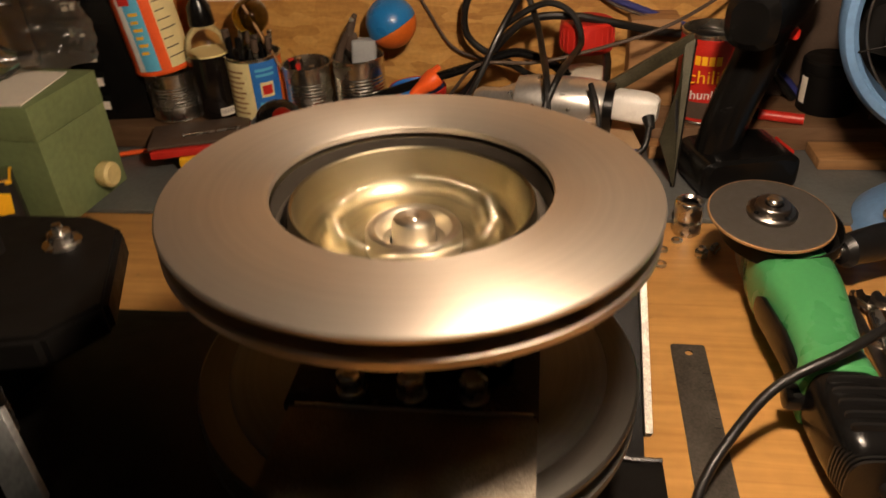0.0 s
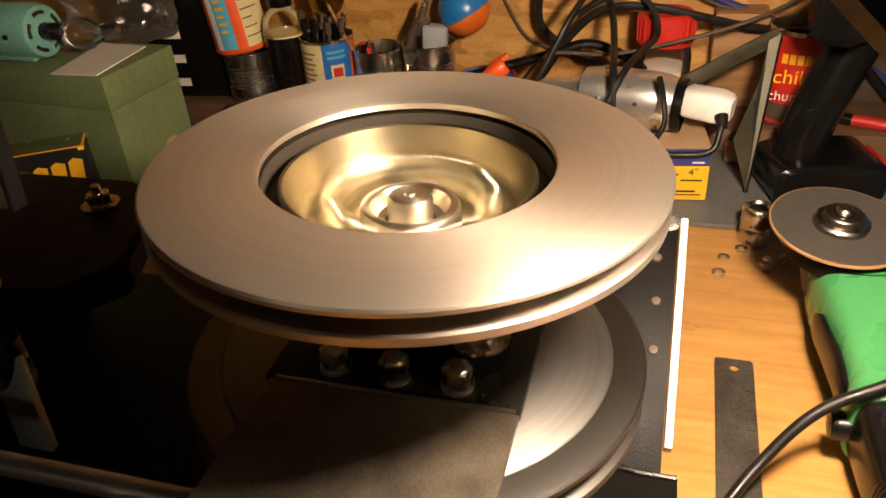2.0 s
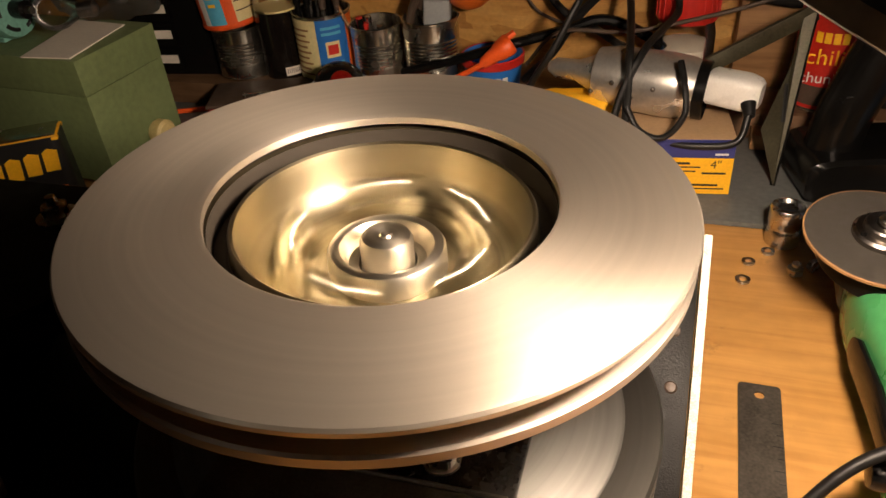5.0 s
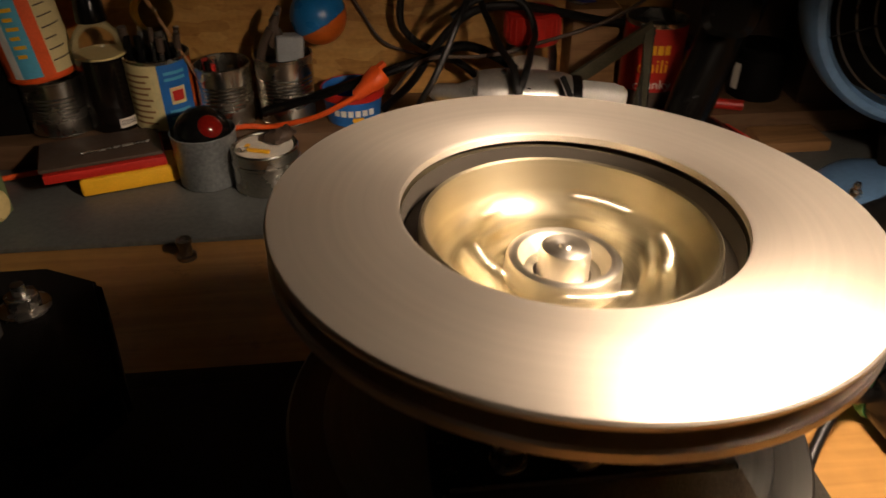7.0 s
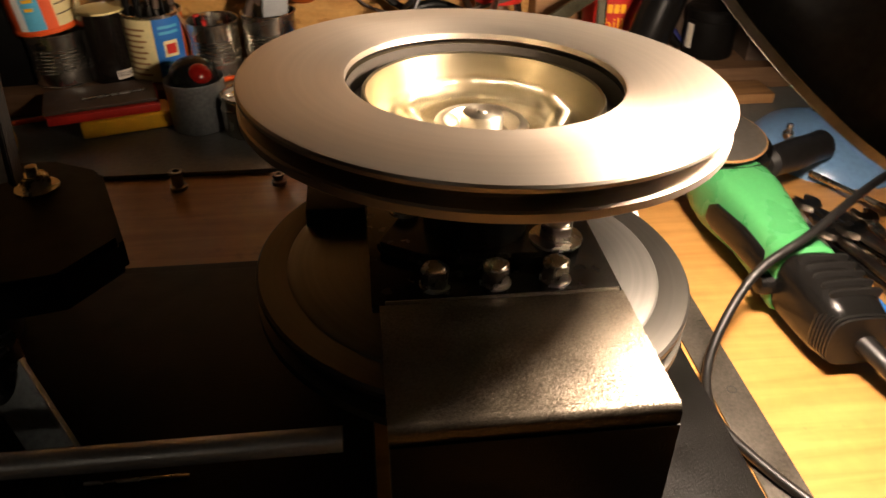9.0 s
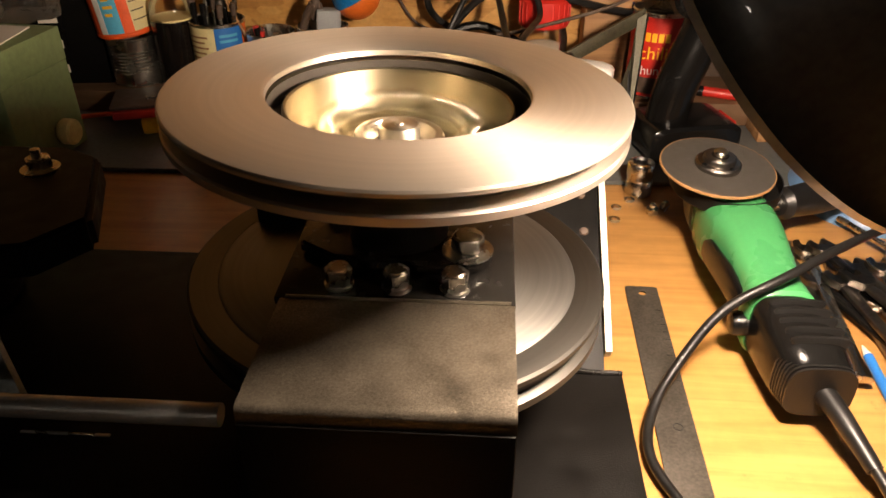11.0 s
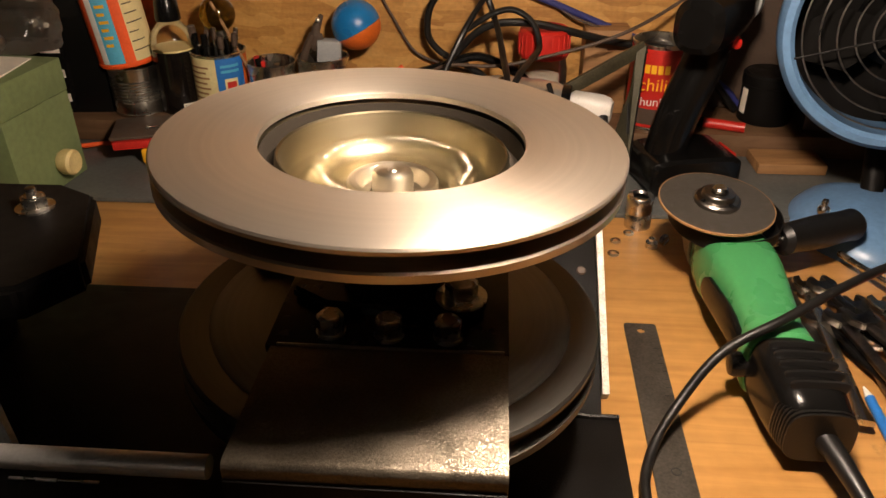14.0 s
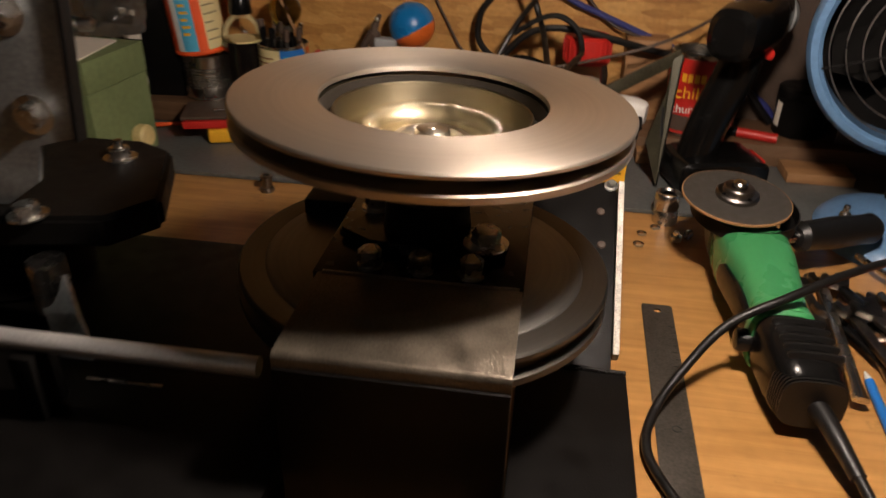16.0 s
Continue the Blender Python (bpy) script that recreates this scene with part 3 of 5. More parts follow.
# ---- the machine's frame ----
def build_frame():
    f = thing("flywheel_stand", "black-painted welded steel stand on the bench", "machine stand", 0, 0, 0)
    part("base_channel", box(0.0, 0.081, 0.05, 0.343, 0.0, 0.042, 0.002), "black_steel", f)
    part("weld_bead", tube([(0.035, 0.3435, 0.0425), (0.048, 0.3445, 0.043), (0.06, 0.3435, 0.0425), (0.0805, 0.344, 0.042)], 0.0022, 8), "gloss_black", f, "glossy black-painted weld bead")
    # sloping side plate that rises to the back
    slope = math.degrees(math.atan2(0.084, 0.134))
    m = pose(0, 0.373, 0.041, slope, 0, 0)
    part("sloping_plate", box(-0.03, 0.0715, -0.035, 0.160, -0.006, 0.0, 0.001, m=m), "black_steel", f)
    part("plate_edge", box(0.0722, 0.0775, -0.004, 0.160, -0.010, 0.003, 0.0012, m=m), "white_edge", f, "worn white-painted plate edge")
    for px, py in ((0.058, 0.128), (0.061, 0.060), (0.060, 0.095)):
        part("plate_rivet", lathe([(0, 0.002), (0.003, 0.0015), (0.0038, 0.0), (0.0, 0.0)], 16, m=m @ pose(px, py, 0)), "dark_cloth", f)
    part("plate_bolt", bolt_head(0.004, 0.004, 0.006, m @ pose(0.066, 0.155, 0.001)), "zinc", f)
    part("back_leg", box(0.035, 0.0715, 0.498, 0.510, 0.0, 0.118, 0.001), "black_steel", f)
    # bent cover sheet over the front of the pulley
    prof = [(0.268, 0.1525), (0.187, 0.1525), (0.1845, 0.1515), (0.1832, 0.149), (0.1832, 0.042)]
    bm = bmesh.new()
    n = len(prof)
    outer = [[bm.verts.new((x, y, z)) for y, z in prof] for x in (-0.128, 0.0)]
    inner = [[bm.verts.new((x, y + (0.003 if z < 0.15 else 0.0015), z - 0.003 if z > 0.148 else z)) for y, z in prof] for x in (-0.128, 0.0)]
    for k in range(n - 1):
        bm.faces.new((outer[0][k], outer[1][k], outer[1][k + 1], outer[0][k + 1]))
        bm.faces.new((inner[0][k], inner[0][k + 1], inner[1][k + 1], inner[1][k]))
        for s in (0, 1):
            bm.faces.new((outer[s][k], outer[s][k + 1], inner[s][k + 1], inner[s][k]))
    bm.faces.new((outer[0][0], inner[0][0], inner[1][0], outer[1][0]))
    bm.faces.new((outer[0][-1], outer[1][-1], inner[1][-1], inner[0][-1]))
    part("cover_sheet", bm, "speckle_steel", f, "speckled dark steel cover sheet", smooth=50)
    # thin black sheet that covers the speckled front of the bent cover
    part("cover_front", box(-0.1275, -0.0005, 0.1812, 0.1829, 0.0422, 0.1435, 0.0005), "black_steel", f, "black sheet over the front of the cover")
    # bearing plate behind it
    part("bearing_plate", box(-0.132, 0.0005, 0.270, 0.42, 0.146, 0.1515, 0.001), "gloss_black", f)
    part("seam_weld", tube([(-0.125, 0.2695, 0.1525), (-0.06, 0.2695, 0.1523), (-0.002, 0.2695, 0.1525)], 0.0012, 6), "speckle_steel", f)
    head = part("hex_bolt", bolt_head(0.0080, 0.0105, 0.0085), "zinc", f, "zinc-plated hexagon bolt")
    head.matrix_basis = pose(-0.033, 0.283, 0.1515, 0, 0, 12)
    share(head, pose(-0.0655, 0.283, 0.1515, 0, 0, 25))
    share(head, pose(-0.098, 0.284, 0.1515, 0, 0, 3))
    part("bearing_flange", prism([(-0.128, 0.316), (-0.104, 0.300), (-0.03, 0.294), (-0.016, 0.300), (-0.012, 0.312), (-0.022, 0.324), (-0.036, 0.37), (-0.068, 0.385), (-0.1, 0.37)], 0.152, 0.160, 0.002), "gloss_black", f, "flanged bearing housing")
    part("bearing_boss", lathe([(0.014, 0.16), (0.030, 0.16), (0.028, 0.178), (0.024, 0.182), (0.014, 0.182)], 48, True, Matrix.Translation((AX - 0.003, AY - 0.0015, 0))), "black_steel", f)
    part("flange_nut", bolt_head(0.0100, 0.0095, 0.0150, pose(-0.027, 0.310, 0.160, 0, 0, 10)), "zinc", f)
    part("flange_nut", bolt_head(0.0085, 0.009, 0.0105, pose(-0.109, 0.350, 0.160, 0, 0, 10)), "zinc", f)
    part("cross_tube", box(-0.46, -0.001, 0.10, 0.14, 0.0, 0.040, 0.002), "black_steel", f)
    part("rear_tube", box(-0.46, 0.034, 0.445, 0.485, 0.0, 0.040, 0.002), "black_steel", f)
    part("base_plate", box(-0.46, -0.135, 0.02, 0.444, 0.041, 0.062, 0.002), "black_steel", f, "wide black base plate")
    part("plate_seam", box(-0.29, -0.235, 0.2455, 0.2475, 0.0621, 0.0632, 0.0004), "zinc", f)
    part("left_post", box(-0.170, -0.133, 0.37, 0.42, 0.0, 0.1515, 0.002), "black_steel", f)
    part("rear_post", box(-0.09, -0.05, 0.486, 0.50, 0.0, 0.1515, 0.002), "black_steel", f)
    part("rear_strip", box(-0.13, 0.0, 0.42, 0.50, 0.1455, 0.151, 0.001), "black_steel", f)
    part("tension_rod", tube([(-0.149, 0.2140, 0.1165), (-0.154, 0.2140, 0.1165), (-0.30, 0.2140, 0.1165), (-0.55, 0.2145, 0.117)], 0.0062, 20, False), "steel_rod", f, "dull grey steel rod")
    part("rod_clip", box(-0.305, -0.290, 0.202, 0.228, 0.0625, 0.1105, 0.002), "black_steel", f)
    return f


stand = build_frame()


def build_motor():
    f = thing("drive_motor", "black motor with a bolted galvanised mounting plate", "motor", 0, 0, 0)
    part("motor_body", lathe([(0, 0.0625), (0.052, 0.0625), (0.056, 0.066), (0.056, 0.118), (0.050, 0.124), (0, 0.124)], 48, m=Matrix.Translation((-0.42, 0.37, 0.0))), "black_steel", f)
    part("bracket", prism([(-0.52, 0.46), (-0.345, 0.462), (-0.312, 0.445), (-0.275, 0.352), (-0.30, 0.315), (-0.37, 0.300), (-0.52, 0.30)], 0.125, 0.150, 0.004), "black_steel", f, "black steel motor bracket")
    b = part("hex_bolt", bolt_head(0.0095, 0.008, 0.014), "zinc", f, "zinc-plated hexagon bolt")
    b.matrix_basis = pose(-0.345, 0.42, 0.150, 0, 0, 10)
    part("bolt_stud", lathe([(0, 0.017), (0.0035, 0.016), (0.004, 0.008), (0, 0.008)], 16, m=pose(-0.345, 0.42, 0.150)), "zinc", f)
    share(b, pose(-0.352, 0.308, 0.150, 0, 0, 20))
    part("spacer_sleeve", lathe([(0, 0.0), (0.013, 0.0), (0.013, 0.04), (0, 0.04)], 24, m=pose(-0.335, 0.292, 0.085)), "zinc", f)
    m = pose(0, 0.321, 0, 90, 0, 0)
    part("mounting_plate", prism([(-0.56, 0.335), (-0.297, 0.335), (-0.299, 0.30), (-0.309, 0.207), (-0.338, 0.200), (-0.345, 0.172), (-0.375, 0.151), (-0.56, 0.151)], -0.002, 0.002, 0.0006, m), "galvanised", f, "dull galvanised plate")
    part("plate_flange", prism([(-0.2965, 0.335), (-0.2935, 0.335), (-0.3055, 0.205), (-0.3085, 0.207)], -0.006, 0.006, 0.0006, m), "black_steel", f)
    share(b, pose(-0.336, 0.319, 0.222, 90, 0, 5))
    share(b, pose(-0.340, 0.319, 0.288, 90, 0, 5))
    part("steel_leg", box(-0.012, 0.012, -0.003, 0.003, -0.12, 0.0, 0.001, m=pose(-0.333, 0.290, 0.110, -26, -22, 10)), "galvanised", f, "scuffed flat steel bar")
    return f


motor = build_motor()


# ---- the hand lamp ----
def build_lamp():
    f = thing("work_lamp", "black dome work lamp with a glowing bulb, held over the disc", "lamp")
    part("shade", lathe([(0.1075, 0.0), (0.110, 0.001), (0.1105, 0.005), (0.106, 0.008), (0.101, 0.020), (0.094, 0.045), (0.082, 0.072), (0.064, 0.094), (0.045, 0.106), (0.030, 0.112), (0.028, 0.125), (0.0255, 0.125),
                         (0.0275, 0.109), (0.043, 0.1025), (0.0615, 0.0905), (0.079, 0.0695), (0.091, 0.0435), (0.098, 0.019), (0.103, 0.006)], 72, True), "lamp_black", f, "scratched black enamel shade")
    part("reflector", lathe([(0.1015, 0.004), (0.097, 0.0188), (0.090, 0.043), (0.078, 0.069), (0.0605, 0.0897), (0.042, 0.1015), (0.026, 0.108)], 72), "reflector", f, "dull grey inside of the shade")
    part("lamp_holder", lathe([(0.0, 0.098), (0.024, 0.098), (0.0245, 0.20), (0.020, 0.215), (0, 0.216)], 32), "black_plastic", f)
    part("bulb", lathe([(0, 0.006), (0.010, 0.008), (0.018, 0.016), (0.022, 0.030), (0.020, 0.044), (0.014, 0.060), (0.013, 0.100), (0.0, 0.102)], 32), "glow", f, "glowing light bulb")
    return f


lamp = build_lamp()
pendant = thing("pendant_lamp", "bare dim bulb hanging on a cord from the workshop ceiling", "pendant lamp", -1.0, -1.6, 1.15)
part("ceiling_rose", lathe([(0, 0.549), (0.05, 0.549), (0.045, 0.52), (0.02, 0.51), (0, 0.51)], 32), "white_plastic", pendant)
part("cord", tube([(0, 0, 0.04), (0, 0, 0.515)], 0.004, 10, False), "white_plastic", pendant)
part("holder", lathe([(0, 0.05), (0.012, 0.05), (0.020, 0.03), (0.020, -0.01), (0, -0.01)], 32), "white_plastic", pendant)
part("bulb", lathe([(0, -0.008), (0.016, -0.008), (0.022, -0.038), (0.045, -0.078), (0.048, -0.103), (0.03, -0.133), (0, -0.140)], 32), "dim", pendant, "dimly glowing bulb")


def loft(sections, n=28, power=3.0, cap=True):
    """A body along y: sections of (y, cx, cz, width, height) with rounded-square outlines."""
    bm = bmesh.new()
    rings = []
    for y, cx, cz, w, h in sections:
        ring = []
        for k in range(n):
            a = 2 * math.pi * k / n
            c, s = math.cos(a), math.sin(a)
            ring.append(bm.verts.new((cx + w / 2 * math.copysign(abs(c) ** (2 / power), c), y, cz + h / 2 * math.copysign(abs(s) ** (2 / power), s))))
        rings.append(ring)
    for a, b in zip(rings, rings[1:]):
        for k in range(n):
            j = (k + 1) % n
            bm.faces.new((a[k], a[j], b[j], b[k]))
    if cap:
        bm.faces.new(rings[0][::-1])
        bm.faces.new(rings[-1])
    return bm


def rod(a, b, r, sides=20, r2=None):
    return tube([a, b], r, sides, False, taper=r2)


# ---- on the bench beside the stand ----
def build_grinder():
    g = thing("angle_grinder", "green and black angle grinder lying with its disc upwards", "angle grinder", 0.0, 0.0, 0.0)
    def sec(rows):
        """Sections of the slim body, which leans a little sideways towards its cord."""
        return [(y if y > 0.45 else 0.45 + (y - 0.45) * 0.71, x + 0.006 - 0.11 * max(0, 0.50 - y) + 0.075 * max(0, 0.44 - y), z * 0.92, w * (0.80 if y > 0.45 else 0.73), h * 0.92) for y, x, z, w, h in rows]

    body = part("motor_housing", loft(sec([(0.592, 0.204, 0.046, 0.060, 0.040), (0.585, 0.204, 0.046, 0.074, 0.056), (0.565, 0.204, 0.045, 0.082, 0.066), (0.545, 0.205, 0.044, 0.083, 0.072), (0.52, 0.206, 0.044, 0.078, 0.070), (0.49, 0.208, 0.043, 0.068, 0.064),
                                       (0.46, 0.210, 0.041, 0.064, 0.060), (0.435, 0.210, 0.040, 0.066, 0.064), (0.420, 0.210, 0.040, 0.070, 0.066), (0.402, 0.211, 0.040, 0.071, 0.067), (0.398, 0.211, 0.040, 0.066, 0.062)]), 32, 3.4), "green_plastic", g, "bright green plastic motor housing")
    part("grip_recess", loft(sec([(0.525, 0.1730, 0.040, 0.006, 0.018), (0.515, 0.1740, 0.042, 0.010, 0.028), (0.47, 0.1815, 0.044, 0.010, 0.030), (0.43, 0.1868, 0.044, 0.010, 0.026), (0.42, 0.1880, 0.044, 0.006, 0.016)]), 16, 2.5), "black_plastic", body, "black switch slide")
    part("brush_cap", lathe([(0, 0.012), (0.004, 0.012), (0.0085, 0.011), (0.0098, 0.008), (0.0098, -0.004), (0, -0.004)], 28, m=pose(0.1860, 0.4190, 0.0335, 0, -90, 0)), "black_plastic", body, "round black brush cap")
    h = part("rear_handle", loft(sec([(0.400, 0.2115, 0.040, 0.064, 0.060), (0.388, 0.2125, 0.040, 0.066, 0.062), (0.35, 0.216, 0.039, 0.067, 0.062), (0.325, 0.219, 0.038, 0.067, 0.060), (0.306, 0.221, 0.036, 0.062, 0.052), (0.298, 0.222, 0.035, 0.046, 0.036)]), 32, 3.4), "black_plastic", g, "ribbed black rubber rear handle")
    for k in range(5):
        y = 0.386 - 0.0145 * k
        cx = 0.2165 + 0.0012 * k
        part("grip_rib", loft(sec([(y + 0.0040, cx, 0.0665 - 0.0006 * k, 0.048, 0.008), (y + 0.0016, cx, 0.0700 - 0.0006 * k, 0.056, 0.008), (y - 0.0016, cx, 0.0700 - 0.0006 * k, 0.056, 0.008), (y - 0.0040, cx, 0.0665 - 0.0006 * k, 0.048, 0.008)]), 20, 3.2), "rubber", h)
    for k in range(7):
        y = 0.325 - 0.0044 * k
        part("vent_fin", loft(sec([(y + 0.0014, 0.2195 + 0.0003 * k, 0.037, 0.0700 - 0.001 * k, 0.052 - 0.001 * k), (y - 0.0014, 0.2195 + 0.0003 * k, 0.037, 0.0700 - 0.001 * k, 0.052 - 0.001 * k)]), 24, 3.4), "rubber", h)
    part("gear_head", loft(sec([(0.642, 0.200, 0.046, 0.040, 0.034), (0.632, 0.200, 0.046, 0.062, 0.050), (0.605, 0.201, 0.046, 0.074, 0.060), (0.590, 0.203, 0.046, 0.080, 0.066), (0.583, 0.203, 0.046, 0.080, 0.066)]), 28, 3), "dark_tin", g, "dull cast gear head")
    m = pose(0.195, 0.585, 0.088, 6, 2, 0)
    sp = part("spindle_neck", lathe([(0, -0.02), (0.019, -0.02), (0.019, -0.002), (0, -0.002)], 32, m=m), "dark_tin", g)
    part("abrasive_disc", lathe([(0.011, -0.0012), (0.030, -0.0012), (0.0512, -0.0012), (0.0517, 0.0), (0.0512, 0.0012), (0.030, 0.0012), (0.011, 0.0012)], 96, True, m), "abrasive", g, "worn grey-brown abrasive disc")
    part("disc_rim", lathe([(0.0512, -0.0014), (0.0523, -0.0010), (0.0523, 0.0010), (0.0512, 0.0014)], 96, True, m), "brown_wood", g, "pale brown worn disc edge")
    nut = part("clamp_nut", lathe([(0.008, 0.001), (0.0205, 0.001), (0.0208, 0.0050), (0.0190, 0.0068), (0.0150, 0.0070), (0.0145, 0.0115), (0.0135, 0.0125), (0.008, 0.0125)], 48, True, m), "dark_tin", g, "dull steel clamp nut")
    for k in range(4):
        a = math.pi / 2 * k + 0.5
        part("nut_hole", lathe([(0, 0.0068), (0.0022, 0.0068), (0.0022, 0.0074), (0, 0.0074)], 12, m=m @ pose(0.0172 * math.cos(a), 0.0172 * math.sin(a), 0)), "black_plastic", nut)
    part("spindle_end", lathe([(0, 0.0175), (0.0055, 0.0175), (0.0068, 0.0160), (0.0068, 0.0), (0, 0)], 24, m=m), "tin", g)
    part("guard", lathe([(0.044, -0.020), (0.060, -0.020), (0.062, -0.018), (0.062, -0.005), (0.0605, -0.005), (0.0605, -0.017), (0.044, -0.018)], 64, True, m @ pose(0.012, 0.003, -0.004) @ Matrix.Diagonal((0.82, 0.82, 1, 1))), "black_steel", g, "black steel disc guard")
    hd = part("side_handle", loft([(0.0, 0, 0, 0.022, 0.022), (0.006, 0, 0, 0.032, 0.032), (0.012, 0, 0, 0.030, 0.030), (0.05, 0, 0, 0.034, 0.034), (0.085, 0, 0, 0.031, 0.031), (0.098, 0, 0, 0.033, 0.033), (0.105, 0, 0, 0.024, 0.024)], 24, 2), "rubber", g, "black rubber side handle")
    hd.matrix_basis = pose(0.262, 0.592, 0.047, -3, 0, -62)
    part("handle_stud", rod((0.235, 0.579, 0.049), (0.268, 0.595, 0.047), 0.006), "zinc", g)
    part("strain_relief", tube([(0.219, 0.350, 0.032), (0.226, 0.322, 0.028), (0.235, 0.288, 0.019)], 0.0085, 16, taper=0.0055), "rubber", g)
    part("mains_cord", tube([(0.233, 0.297, 0.022), (0.246, 0.236, 0.009), (0.26, 0.16, 0.005), (0.33, 0.08, 0.005)], 0.004, 12), "rubber", g)
    return g


build_grinder()
cable = part("black_cable", tube([(0.30, 0.02, 0.005), (0.20, 0.13, 0.005), (0.140, 0.215, 0.005), (0.108, 0.272, 0.006), (0.098, 0.308, 0.007), (0.107, 0.345, 0.011), (0.130, 0.378, 0.028), (0.162, 0.402, 0.058), (0.208, 0.418, 0.0790), (0.262, 0.455, 0.085),
                                  (0.33, 0.505, 0.080), (0.45, 0.58, 0.070), (0.62, 0.66, 0.05), (0.75, 0.69, 0.005)], 0.0037, 14), "rubber")
tagged(cable, "black rubber cable arching over the green grinder", "cable")


def build_ruler():
    bm = bmesh.new()
    w, l0, l1, r = 0.0142, -0.36, 0.0, 0.003
    pts = [(-w, l0), (w, l0)] + [(w - r + r * math.cos(a), l1 - r + r * math.sin(a)) for a in np.linspace(0, math.pi / 2, 5)] + [(-w + r + r * math.cos(a), l1 - r + r * math.sin(a)) for a in np.linspace(math.pi / 2, math.pi, 5)]
    loop = [bm.verts.new((x, y, 0)) for x, y in pts]
    hole = [bm.verts.new((0.0035 * math.cos(a), -0.0105 + 0.0035 * math.sin(a), 0)) for a in np.linspace(0, 2 * math.pi, 16, endpoint=False)]
    edges = [bm.edges.new((v[k], v[(k + 1) % len(v)])) for v in (loop, hole) for k in range(len(v))]
    bmesh.ops.triangle_fill(bm, use_beauty=True, edges=edges)
    ext = bmesh.ops.extrude_face_region(bm, geom=bm.faces[:])
    bmesh.ops.translate(bm, vec=(0, 0, 0.0016), verts=[v for v in ext["geom"] if isinstance(v, bmesh.types.BMVert)])
    r = thing("steel_ruler", "dark worn steel ruler with a hanging hole, flat on the bench", "ruler", 0.1250, 0.511, 0.0003, 0, 0, -1.0)
    part("blade", bm, "ruler", r)
    for k in range(10):
        part("graduation", box(0.0095 if k % 2 else 0.007, 0.0135, -0.036 - 0.01 * k, -0.0356 - 0.01 * k, 0.0016, 0.0018, 0), "black_print", r, smooth=0)
    part("stamped_mark", lathe([(0.003, 0.0016), (0.0036, 0.0016), (0.0036, 0.0018), (0.003, 0.0018)], 20, True, pose(0.002, -0.175, 0)), "black_print", r)


build_ruler()
for k, (x, y, r) in enumerate(((0.117, 0.634, 0.0062), (0.1225, 0.661, 0.0056), (0.139, 0.679, 0.0058))):
    w = part("washer", lathe([(r * 0.5, 0.0002), (r, 0.0002), (r, 0.0019), (r * 0.5, 0.0019)], 28, True), "zinc")
    w.matrix_basis = pose(x, y, 0.0003 if k < 2 else 0.0004)
    tagged(w, "small zinc-plated washer lying on the bench", "washer", "washers on the bench")


def build_nuts():
    n = thing("loose_bolt", "short zinc-plated bolt with its nut, lying on the bench", "bolt", 0.159, 0.652, 0.0)
    part("nut", prism(hexagon(0.0072), 0.0, 0.0065, 0.0008, pose(0, 0, 0.0003, 0, 0, 15)), "zinc", n)
    part("thread", rod((0, 0, 0.003), (0, 0, 0.011), 0.0036), "zinc", n)
    part("second_nut", prism(hexagon(0.0066), 0.0, 0.0055, 0.0008, pose(0.012, 0.007, 0.0065, 90, 0, 40)), "zinc", n)
    s = thing("socket", "chrome wrench socket standing on the bench", "socket", 0.151, 0.699, 0.0)
    part("sleeve", lathe([(0.0085, 0.036), (0.0105, 0.0385), (0.0135, 0.038), (0.0145, 0.0365), (0.0145, 0.022), (0.0138, 0.021), (0.0138, 0.017), (0.0145, 0.016), (0.0145, 0.001), (0.0135, 0.0), (0, 0), (0, 0.030), (0.0085, 0.030)], 40), "zinc", s)
    part("square_drive", box(-0.006, 0.006, -0.006, 0.006, 0.0302, 0.031, 0), "black_print", s)
    for x, y, h, r in ((-0.331, 0.690, 0.021, 0.0062), (-0.226, 0.690, 0.012, 0.005)):
        t = thing("stub_bolt", "short dark steel stub bolt standing on the bench", "bolt", x, y, 0.0, group="stub bolts")
        part("shank", lathe([(0, 0), (r * 1.5, 0), (r * 1.5, 0.004), (r, 0.005), (r, h - 0.004), (r * 1.25, h - 0.003), (r * 1.2, h), (r * 0.6, h), (r * 0.55, h - 0.003), (0, h - 0.003)], 24), "dark_tin", t)


build_nuts()


